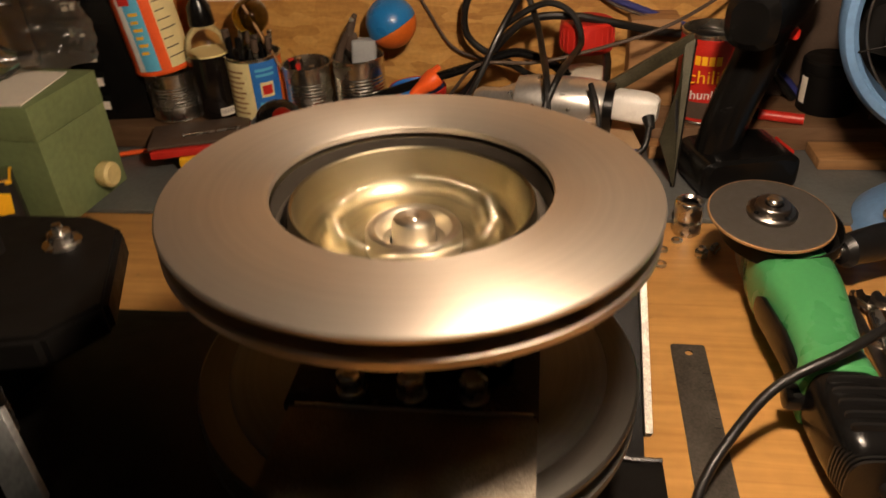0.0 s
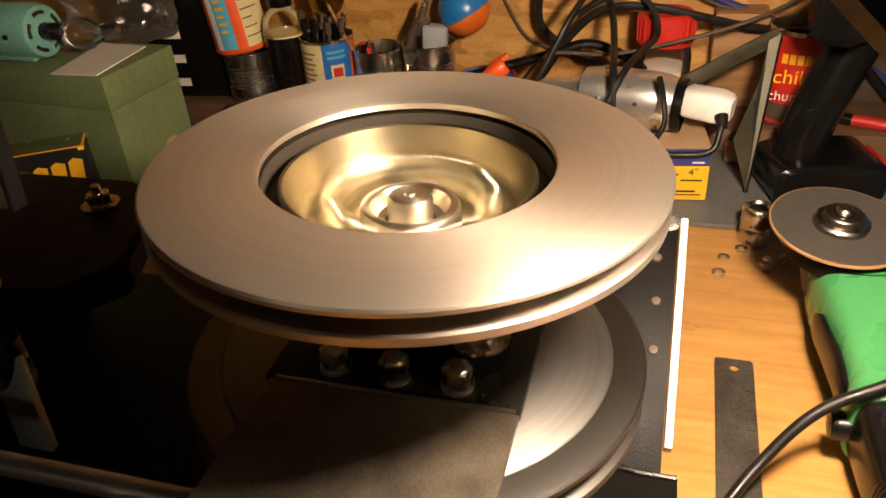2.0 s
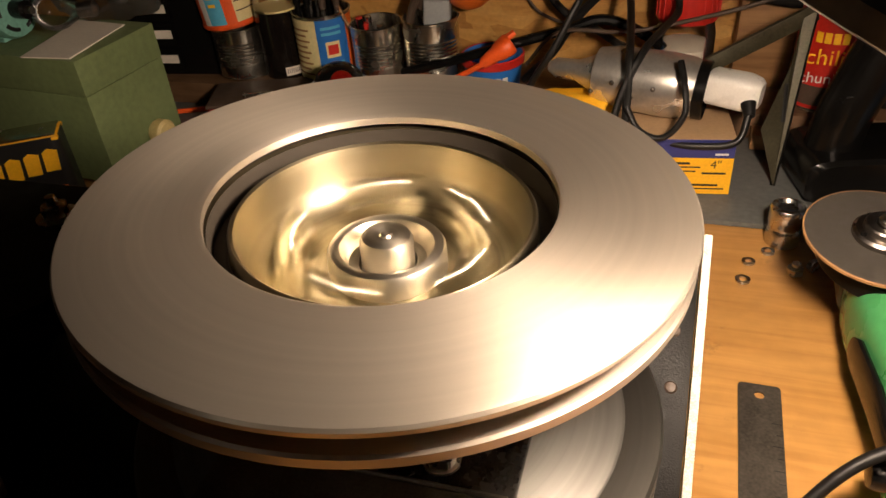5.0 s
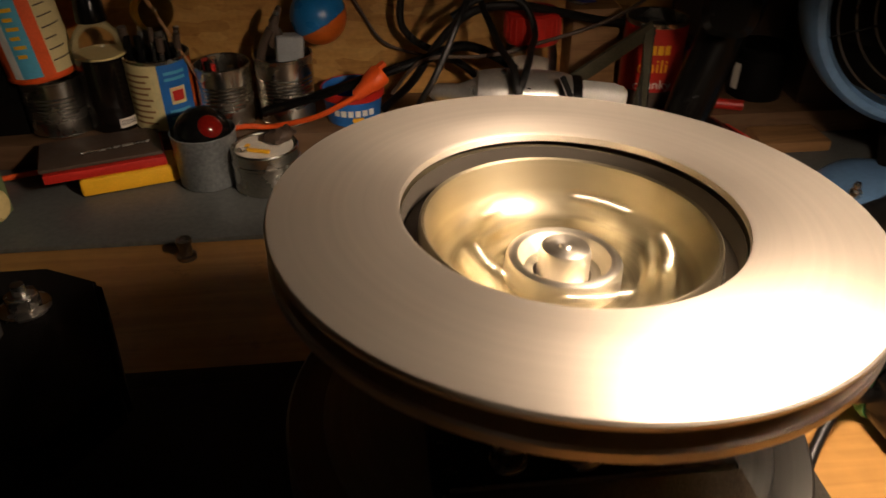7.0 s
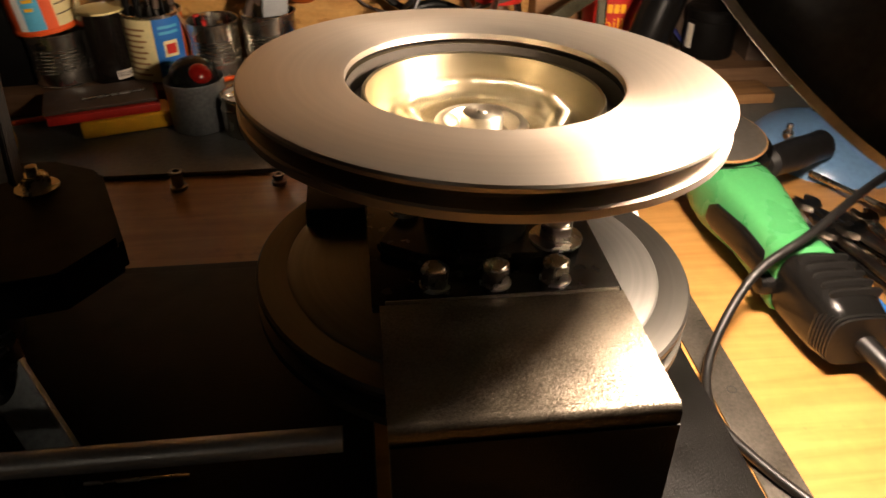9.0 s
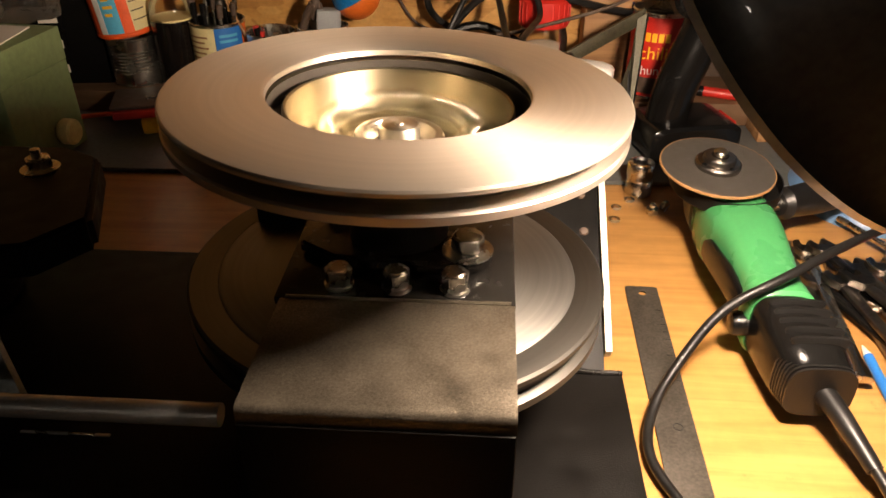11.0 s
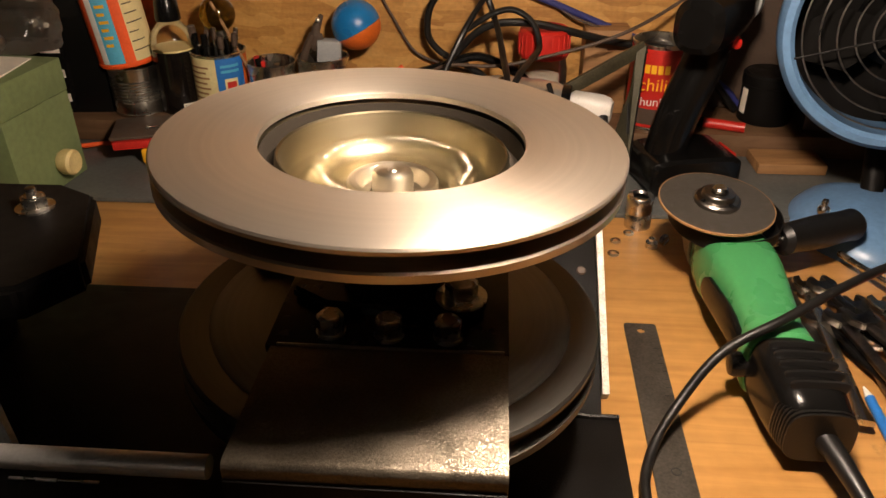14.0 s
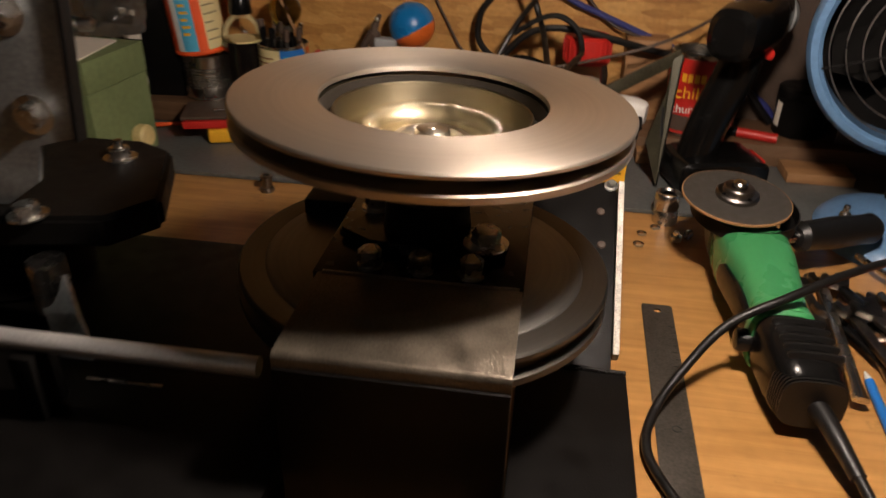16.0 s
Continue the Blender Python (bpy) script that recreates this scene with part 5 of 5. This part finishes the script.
def build_shelf_right():
    j = thing("glass_jar", "glass jar of white grains with a red lid", "jar", 0.050, 0.934, LEDGE_Z + 0.0005)
    part("glass", lathe([(0, 0), (0.029, 0), (0.032, 0.003), (0.032, 0.07), (0.029, 0.082), (0.0275, 0.088), (0.0262, 0.088), (0.0275, 0.081), (0.0305, 0.069), (0.0305, 0.004), (0, 0.003)], 48), "thin_glass", j)
    part("contents", lathe([(0, 0.0035), (0.030, 0.0035), (0.030, 0.056), (0.02, 0.060), (0, 0.058)], 40), "salt", j, "white grains")
    part("lid", lathe([(0, 0.122), (0.029, 0.122), (0.0325, 0.119), (0.033, 0.090), (0.0315, 0.086), (0.029, 0.086), (0, 0.0885)], 48), "red_print", j, "red screw lid")
    for k in range(24):
        a = 2 * math.pi * k / 24
        part("lid_rib", box(-0.0006, 0.0006, -0.0006, 0.0006, 0.090, 0.116, 0, m=pose(0.0332 * math.cos(a), 0.0332 * math.sin(a), 0)), "red_print", j, smooth=0)
    c = thing("chili_can", "red printed food can with yellow and white lettering", "can", 0.199, 0.926, LEDGE_Z + 0.0005)
    part("can_wall", can_body(0.036, 0.112, False), "tin", c)
    part("label_wrap", arc_patch(0.0362, -200, 20, 0.005, 0.106, 40), "red_print", c, "red paper label")
    part("dark_band", arc_patch(0.0366, -150, -30, 0.009, 0.030, 20), "dark_cloth", c)
    for k in range(4):
        part("print_bar", arc_patch(0.0367, -128 + 13 * k, -118 + 13 * k, 0.076, 0.087, 6, 0.0003), "yellow_print", c)
    letters("chili_word", "chili", 0.023, "yellow_print", c, pose(-0.012, -0.0368, 0.062, 90, 0, -8), "yellow word on the can")
    letters("chunky_word", "chunky", 0.016, "white_plastic", c, pose(-0.010, -0.0370, 0.040, 90, 0, -8), "white word on the can")
    k = thing("pasteboard_box", "yellow and navy printed pasteboard box", "box", 0.1065, 0.762, STRIP + 0.0005, 0, 0, 7)
    part("carton", box(-0.19, 0, 0, 0.088, 0, 0.060, 0.001), "card", k)
    part("yellow_face", box(-0.1895, -0.0005, -0.0008, 0.0, 0.001, 0.040, 0), "yellow_print", k, "yellow printed front", smooth=0)
    part("navy_face", box(-0.1895, -0.0005, -0.0008, 0.0, 0.0405, 0.0595, 0), "navy_print", k, "navy printed band", smooth=0)
    letters("size_mark", '4"', 0.012, "black_print", k, pose(-0.016, -0.0010, 0.033, 90, 0, 0))
    bars(k, "black_print", [(-0.062, -0.040, 0.0345, 0.0022), (-0.062, -0.030, 0.0305, 0.0012), (-0.028, -0.006, 0.024, 0.0018), (-0.062, -0.034, 0.026, 0.0012), (-0.040, -0.012, 0.011, 0.002), (-0.04, -0.006, 0.007, 0.0012)], pose(0, -0.0011, 0))
    bars(k, "white_plastic", [(-0.05, -0.030, 0.052, 0.002), (-0.018, -0.006, 0.0445, 0.0018)], pose(0, -0.0011, 0))
    y = thing("yellow_pouch", "crumpled yellow bag tucked under the polished drill", "bag", -0.06, 0.80, STRIP + 0.061, 0, 0, 10)
    bm = ball(0.035, 0, 0, 0.008, 24, 14, (1.5, 0.85, 0.30))
    for v in bm.verts:
        v.co += v.normal * 0.004 * noise.noise(v.co * 60)
        v.co.z = max(v.co.z, 0.0003)
    part("pouch", bm, "yellow_print", y)
    d = thing("polished_drill", "polished old electric drill with a white rear handle", "electric drill", 0.010, 0.815, STRIP + 0.0605 + 0.0315, 0, 3, -9)
    part("motor_case", loft([(-0.045, 0, 0, 0.034, 0.034), (-0.042, 0, 0, 0.052, 0.052), (-0.02, 0, 0, 0.060, 0.060), (0.03, 0, 0, 0.062, 0.062), (0.05, 0, 0, 0.058, 0.059), (0.060, 0, 0, 0.050, 0.052)], 36, 2.2), "polished", d, "polished metal motor case").matrix_basis = pose(0, 0, 0, 0, 0, -90)
    part("nose", loft([(0, 0, 0, 0.040, 0.040), (0.012, 0, 0, 0.028, 0.028), (0.02, 0, 0, 0.022, 0.022), (0.042, 0, 0, 0.020, 0.020), (0.050, 0, 0, 0.010, 0.010)], 28, 2), "polished", d, "bright chuck").matrix_basis = pose(-0.043, 0, 0, 0, 0, 90)
    part("vent_band", lathe([(0.0272, 0), (0.0285, 0.001), (0.0285, 0.010), (0.0272, 0.011)], 36, True, pose(0.056, 0, 0, 0, 90, 0)), "black_plastic", d, "black vent band")
    for k in range(4):
        part("case_screw", ball(0.0026, 0.02 - 0.02 * k, -0.0300, 0.006 * (-1) ** k, 10, 6), "dark_tin", d)
    part("rear_handle", loft([(0, 0, 0, 0.030, 0.026), (0.004, 0, 0, 0.034, 0.031), (0.036, 0, 0, 0.034, 0.032), (0.046, 0, 0, 0.028, 0.028), (0.050, 0, 0, 0.020, 0.022)], 28, 4), "white_plastic", d, "white plastic rear handle").matrix_basis = pose(0.066, 0.002, 0.006, 0, 0, -98)
    part("cord_boot", rod((0.106, -0.018, 0.002), (0.110, -0.028, -0.006), 0.007, r2=0.005), "rubber", d)
    part("drill_cord", tube([(0.109, -0.026, -0.004), (0.104, -0.040, -0.028), (0.07, -0.05, -0.034), (0.03, -0.052, -0.038), (0.0, -0.056, -0.060), (-0.02, -0.058, -0.0850)], 0.0034, 12), "rubber", d)
    t = thing("steel_bracket", "olive-grey steel shelf bracket leaning upright", "bracket", 0, 0, 0)
    tip, top, left = Vector((0.1475, 0.786, STRIP + 0.001)), Vector((0.163, 0.845, 0.160)), Vector((0.072, 0.822, 0.112))
    n = (top - tip).cross(left - tip).normalized()
    bm = bmesh.new()
    tip2 = tip.lerp(left, 0.26) + Vector((0, 0, 0.028))
    outline = [tip, top, top.lerp(left, 0.12), tip2.lerp(top, 0.55), tip2]
    lo = [bm.verts.new(v) for v in outline]
    hi = [bm.verts.new(v + n * 0.003) for v in outline]
    bm.faces.new(lo[::-1])
    bm.faces.new(hi)
    for i in range(5):
        q = (i + 1) % 5
        bm.faces.new((lo[i], lo[q], hi[q], hi[i]))
    part("web_plate", bm, "olive", t, smooth=0)
    part("long_edge", tube([tip, tip.lerp(top, 0.5), top], 0.0026, 8, False), "black_steel", t, "dark bracket edge")
    part("cross_arm", box(-0.0025, 0.0025, -0.008, 0.008, 0, (left - top).length, 0.001, m=Matrix.Translation(top) @ (left - top).to_track_quat("Z", "Y").to_matrix().to_4x4()), "olive", t)
    part("slot", tube([tip.lerp(top, 0.35) + Vector((-0.006, -0.002, 0.006)), tip.lerp(top, 0.55) + Vector((-0.011, -0.003, 0.010))], 0.003, 8, False), "black_print", t)
    m = thing("dark_tin", "low dark-painted tin with a close-fitting lid", "tin", 0.352, 0.948, LEDGE_Z + 0.0005)
    part("tin_wall", lathe([(0, 0), (0.033, 0), (0.034, 0.002), (0.034, 0.050), (0.0355, 0.051), (0.0355, 0.063), (0.033, 0.066), (0, 0.066)], 44), "black_steel", m)
    part("paper_tag", arc_patch(0.0342, -175, -155, 0.012, 0.045), "paper", m)
    w = part("wood_scrap", box(0.318, 0.402, 0.832, 0.883, STRIP + 0.0005, 0.020, 0.002), "brown_wood")
    tagged(w, "brown scrap of board lying at the back of the bench", "wood scrap")
    w2 = part("wood_scrap", box(0.128, 0.190, 0.858, 0.883, STRIP + 0.0005, 0.024, 0.002), "brown_wood")
    tagged(w2, "pale brown scrap of board under the bracket", "wood scrap")
    r = thing("red_marker", "short red marker lying on the timber ledge", "marker", 0.285, 0.905, LEDGE_Z + 0.007, 0, 0, 70)
    part("barrel", rod((0, -0.03, 0), (0, 0.03, 0), 0.0065), "red_print", r)
    part("cap", rod((0, 0.022, 0), (0, 0.048, 0), 0.007), "black_plastic", r)
    board = part("dark_board", box(0.245, 0.62, 0.9905, 0.9990, LEDGE_Z + 0.0005, 0.30, 0.001), "dark_cloth")
    tagged(board, "dark brown board leaning flat against the wall", "board")
    r2 = thing("dark_box", "dark brown cardboard box at the foot of the wall", "box", 0.44, 0.945, LEDGE_Z + 0.0005, 0, 0, -5)
    part("carton", box(-0.045, 0.08, -0.04, 0.04, 0, 0.10, 0.002), "dark_cloth", r2)
    part("red_stripe", box(-0.044, 0.079, -0.0412, -0.0404, 0.068, 0.080, 0), "red_print", r2)


build_shelf_right()


def build_shelf_left():
    g = thing("green_box", "olive-green painted wooden box with a loose lid", "box", -0.537, 0.674, STRIP + 0.0005, 0, 0, -6)
    part("case", box(-0.21, 0, 0, 0.118, 0, 0.1045, 0.002), "green_paint", g)
    part("lid", box(-0.21, 0.0004, -0.0004, 0.1184, 0.1048, 0.1435, 0.0015), "green_paint", g)
    part("knob", lathe([(0, 0.016), (0.0125, 0.018), (0.0155, 0.015), (0.0155, 0.004), (0.013, 0.0), (0, 0)], 32, m=pose(0.0, 0.076, 0.029, 0, 90, 0)), "cream", g, "round cream-coloured knob")
    p = part("paper_sheet", prism([(-0.604, 0.676), (-0.544, 0.678), (-0.551, 0.779), (-0.619, 0.787)], 0.1508, 0.1522, 0), "paper", smooth=0)
    tagged(p, "folded sheet of white paper on the green box", "paper")
    t = thing("teal_motor", "small teal-painted electric motor lying on its side", "electric motor", -0.688, 0.735, 0.1508 + 0.0315, 0, 0, -4)
    part("case", lathe([(0, -0.036), (0.027, -0.036), (0.0315, -0.031), (0.0315, 0.036), (0.029, 0.041), (0.014, 0.0425), (0, 0.0425)], 44, m=pose(0, 0, 0, 0, 90, 0)), "teal_paint", t, "teal enamel case")
    for k in range(5):
        a = 2 * math.pi * k / 5
        part("vent_slot", tube([(0.0415, 0.0215 * math.cos(a + d), 0.0215 * math.sin(a + d)) for d in (0, 0.25, 0.5, 0.75)], 0.0024, 8), "black_print", t)
    part("shaft_boss", rod((0.041, 0, 0), (0.058, 0, 0), 0.010), "black_plastic", t)
    part("shaft", rod((0.05, 0, 0), (0.067, 0, 0), 0.004), "dark_tin", t)
    part("mounting_foot", box(-0.03, 0.032, -0.020, 0.020, -0.0314, -0.026, 0.002), "teal_paint", t)
    for x in (-0.014, 0.004, 0.016):
        part("terminal", rod((x, -0.0312, 0.006 - 0.3 * x), (x, -0.0335, 0.006 - 0.3 * x), 0.003), "black_print", t)
    b = thing("glass_bulb", "clear glass light bulb lying on the green box", "light bulb", -0.617, 0.752, 0.1528 + 0.0205, 0, 0, 20)
    part("globe", lathe([(0, -0.021), (0.010, -0.019), (0.018, -0.011), (0.0207, 0.0), (0.018, 0.012), (0.012, 0.022), (0.009, 0.030), (0, 0.030)], 36, m=pose(0, 0, 0, 0, 90, 0)), "thin_glass", b)
    part("screw_cap", lathe([(0, 0.029), (0.009, 0.029), (0.0088, 0.046), (0.004, 0.050), (0, 0.050)], 24, m=pose(0, 0, 0, 0, 90, 0)), "dark_tin", b)
    bag = ball(0.06, 0, 0, 0, 72, 48, (1.15, 0.6, 0.95))
    for v in bag.verts:
        c = v.co.copy()
        v.co += v.normal * (0.016 * noise.noise(c * 20) + 0.012 * abs(noise.noise(c * 48)) + 0.004 * abs(noise.noise(c * 130)))
        v.co.z = max(v.co.z, -0.045)
    bg = part("plastic_bag", bag, "bag", smooth=20)
    bg.matrix_basis = pose(-0.600, 0.818, 0.1965, 0, 0, 10)
    tagged(bg, "crumpled clear plastic bag behind the green box", "plastic bag")
    d = thing("parts_cabinet", "black parts cabinet with white-labelled drawers", "parts cabinet", -0.618, 0.915, LEDGE_Z + 0.0005, 0, 0, 6)
    part("carcass", box(-0.055, 0.078, -0.008, 0.075, 0, 0.25, 0.002), "black_plastic", d)
    for k in range(7):
        z = 0.008 + 0.0335 * k
        dr = part("drawer", box(-0.050, 0.030, -0.0125, -0.0085, z, z + 0.029, 0.001), "black_plastic", d)
        part("drawer_label", box(0.001, 0.026, -0.0138, -0.0127, z + 0.010, z + 0.021, 0), "paper", dr, "white paper drawer label", smooth=0)
        part("drawer_pull", box(-0.02, 0.016, -0.0165, -0.0127, z + 0.0225, z + 0.0255, 0.001), "black_plastic", dr)
    s = thing("meat_tin", "dark blue printed meat tin with large yellow lettering shapes", "tin", -0.548, 0.630, 0.0005, 0, 0, 33)
    part("tin_body", prism([(-0.092 + 0.010 + 0.010 * math.cos(a), 0.010 + 0.010 * math.sin(a)) for a in np.linspace(math.pi, 1.5 * math.pi, 6)] + [(-0.010 + 0.010 * math.cos(a), 0.010 + 0.010 * math.sin(a)) for a in np.linspace(1.5 * math.pi, 2 * math.pi, 6)]
                        + [(-0.010 + 0.010 * math.cos(a), 0.030 + 0.010 * math.sin(a)) for a in np.linspace(0, 0.5 * math.pi, 6)] + [(-0.082 + 0.010 * math.cos(a), 0.030 + 0.010 * math.sin(a)) for a in np.linspace(0.5 * math.pi, math.pi, 6)], 0, 0.088), "black_print", s)
    part("tin_top", box(-0.089, -0.003, 0.003, 0.037, 0.0885, 0.0905, 0.0008), "tin", s)
    part("gold_rim", box(-0.0915, -0.0005, 0.0005, 0.0395, 0.0840, 0.0882, 0.0012), "yellow_print", s, "gold rim band")
    part("picture_panel", box(-0.080, -0.008, -0.0006, 0.0, 0.006, 0.034, 0), "ball_orange", s, "orange-brown picture panel", smooth=0)
    for k in range(4):
        part("letter_shape", prism([(-0.078 + 0.0185 * k, 0.046 + 0.002 * k), (-0.064 + 0.0185 * k, 0.046 + 0.002 * k), (-0.061 + 0.0185 * k, 0.068 + 0.002 * k), (-0.070 + 0.0185 * k, 0.071 + 0.002 * k), (-0.076 + 0.0185 * k, 0.067 + 0.002 * k)], 0.0001, 0.0009, 0, pose(0, 0, 0, 90, 0, 0)), "yellow_print", s, smooth=0)
    y = thing("spirit_level", "yellow plastic case lying on the grey board", "case", -0.4595, 0.808, STRIP + 0.0005, 0, 0, 17)
    part("case", box(0, 0.102, 0, 0.045, 0, 0.0205, 0.005, 3), "yellow_print", y)
    r = thing("red_case", "flat red plastic case lying on a yellow one", "case", -0.4905, 0.797, STRIP + 0.0215, 0, 0, 17)
    part("case", box(0, 0.125, 0.004, 0.075, 0, 0.0105, 0.0025), "red_print", r)
    pl = thing("glass_plate", "brown tinted plate lying on a red case", "plate", -0.490, 0.800, STRIP + 0.0327, 0, 0, 17)
    part("sheet", box(-0.004, 0.122, 0.006, 0.078, 0, 0.0045, 0.0015), "dark_cloth", pl)
    nl = thing("nail", "long steel nail lying on a tinted plate", "nail", -0.440, 0.846, STRIP + 0.0395, 0, 0, 22)
    part("shank", rod((-0.02, 0, 0), (0.05, 0, 0), 0.0014, 10), "zinc", nl)
    part("head", rod((-0.022, 0, 0), (-0.02, 0, 0), 0.003, 12), "zinc", nl)
    c = thing("grey_cup", "grey metal cup holding a red-lensed black lamp", "cup", -0.3285, 0.8385, STRIP + 0.0005)
    part("cup_wall", lathe([(0, 0), (0.031, 0), (0.0325, 0.002), (0.0345, 0.058), (0.0355, 0.060), (0.0345, 0.061), (0.0333, 0.058), (0.0313, 0.004), (0, 0.003)], 44), "galvanised", c)
    l = thing("red_lamp", "black lamp with a red lens lying in a grey cup", "lamp", -0.3285, 0.8385, STRIP + 0.052)
    part("case", ball(0.030, 0, 0, 0.006, 28, 18, (1, 1, 0.95)), "black_plastic", l)
    part("lens", lathe([(0, 0.0065), (0.008, 0.005), (0.012, 0.002), (0.013, 0), (0, 0)], 28, m=pose(0.013, -0.019, 0.021, 48, 0, 34)), "dark_red", l, "glossy red lens")
    k = thing("round_tin", "round tinplate box with a screw lid and scraps on top", "tin", -0.2625, 0.822, STRIP + 0.0005)
    part("tin_wall", lathe([(0, 0), (0.035, 0), (0.0365, 0.002), (0.0365, 0.030), (0.0375, 0.031), (0.0375, 0.034), (0.0365, 0.035), (0.0365, 0.046), (0.035, 0.048), (0.0335, 0.047), (0.0325, 0.044), (0, 0.044)], 52), "tin", k)
    part("paper_disc", lathe([(0, 0.0458), (0.031, 0.0458), (0.031, 0.0444), (0, 0.0444)], 40), "paper", k, "white paper disc in the lid")
    key = thing("brass_key", "small brass valve key lying on a round tin", "key", -0.272, 0.806, STRIP + 0.0478, 0, 0, -20)
    part("bow", lathe([(0.003, 0), (0.006, 0), (0.006, 0.0022), (0.003, 0.0022)], 20, True, pose(-0.012, 0, 0)), "zinc", key)
    part("stem", box(-0.008, 0.018, -0.0022, 0.0022, 0, 0.003, 0.0006), "yellow_print", key, "brass stem")
    part("bit", box(-0.014, -0.010, 0.004, 0.012, 0, 0.0025, 0.0005), "yellow_print", key)
    sc = thing("leather_scrap", "crumpled dark scrap on a round tin", "scrap", -0.245, 0.832, STRIP + 0.0478, 0, 0, 30)
    bm = ball(0.016, 0, 0, 0.006, 18, 12, (1.1, 0.8, 0.5))
    for v in bm.verts:
        v.co += v.normal * 0.005 * noise.noise(v.co * 120)
        v.co.z = max(v.co.z, 0.0003)
    part("scrap", bm, "dark_cloth", sc)
    u = thing("plastic_tub", "small blue tub with a red rim and a white printed band", "tub", -0.166, 0.9265, LEDGE_Z + 0.0005)
    part("tub_wall", lathe([(0, 0), (0.031, 0), (0.036, 0.034), (0.0372, 0.035), (0.0372, 0.039), (0.035, 0.040), (0.0335, 0.036), (0.030, 0.004), (0, 0.003)], 44), "blue_label", u)
    part("red_rim", lathe([(0.0362, 0.030), (0.0378, 0.031), (0.0380, 0.040), (0.036, 0.041)], 44, True), "red_print", u, "red rolled rim")
    for x in range(6):
        part("print_bar", arc_patch(0.0342, -128 + 14 * x, -118 + 14 * x, 0.014, 0.021, 4, 0.0012), "white_plastic", u)
    part("yellow_mark", arc_patch(0.0336, -92, -70, 0.007, 0.012, 5, 0.0012), "yellow_print", u)


build_shelf_left()


# ---- what moves ----
# seconds, the place of the glowing bulb, and the point that the lamp is aimed at
LAMP = [
    (0.0, (0.085, 0.252, 0.550), (-0.06, 0.40, 0.10)),
    (0.5, (0.140, 0.250, 0.460), (-0.10, 0.45, 0.10)),
    (1.0, (0.130, 0.240, 0.390), (-0.06, 0.42, 0.07)),
    (1.5, (0.138, 0.255, 0.388), (-0.09, 0.42, 0.08)),
    (2.0, (0.145, 0.270, 0.400), (-0.10, 0.42, 0.10)),
    (3.0, (0.145, 0.283, 0.402), (-0.08, 0.42, 0.10)),
    (3.5, (0.145, 0.290, 0.378), (-0.02, 0.365, 0.10)),
    (6.0, (0.130, 0.280, 0.378), (0.03, 0.285, 0.10)),
    (6.5, (0.095, 0.265, 0.390), (0.000, 0.260, 0.10)),
    (7.0, (0.075, 0.285, 0.400), (0.010, 0.240, 0.10)),
    (7.5, (0.070, 0.305, 0.408), (0.000, 0.270, 0.10)),
    (8.0, (0.072, 0.262, 0.398), (-0.010, 0.250, 0.10)),
    (8.5, (0.085, 0.250, 0.370), (-0.030, 0.300, 0.12)),
    (9.0, (0.100, 0.290, 0.321), (-0.05, 0.40, 0.10)),
    (9.3, (0.100, 0.288, 0.320), (-0.05, 0.40, 0.10)),
    (11.2, (0.148, 0.256, 0.343), (-0.038, 0.439, 0.118)),
    (12.0, (0.143, 0.257, 0.347), (-0.031, 0.447, 0.122)),
    (12.5, (0.139, 0.258, 0.355), (-0.006, 0.454, 0.105)),
    (13.0, (0.131, 0.261, 0.374), (0.030, 0.464, 0.119)),
    (13.5, (0.116, 0.258, 0.396), (0.060, 0.442, 0.105)),
    (13.8, (0.074, 0.272, 0.450), (-0.03, 0.43, 0.10)),
    (14.5, (0.066, 0.264, 0.500), (-0.04, 0.43, 0.10)),
    (15.0, (0.070, 0.270, 0.505), (-0.04, 0.43, 0.10)),
    (15.5, (0.066, 0.284, 0.502), (-0.04, 0.42, 0.10)),
    (16.0, (0.110, 0.240, 0.510), (-0.05, 0.39, 0.10)),
]
# degrees that the disc turns in each thirtieth of a second, at these seconds
SPIN = ((0.0, 4.0, 5.5, 7.2, 8.2, 16.0), (86, 84, 54, 54, 86, 86))


def motions():
    rows = []
    for t, at, aim in LAMP:
        at, aim = Vector(at), Vector(aim)
        rows.append((t, look(at + 0.035 * (aim - at).normalized(), aim)))
    walk(lamp, rows)
    rows, angle = [], 0.0
    for k in range(16 * FPS + 1):
        rows.append((k / FPS, pose(AX, AY, AZ, LEAN_X, LEAN_Y, 0) @ pose(0, 0, 0, 0, 0, angle)))
        angle = (angle + float(np.interp(k / FPS, *SPIN))) % 360
    walk(flywheel, rows)


motions()
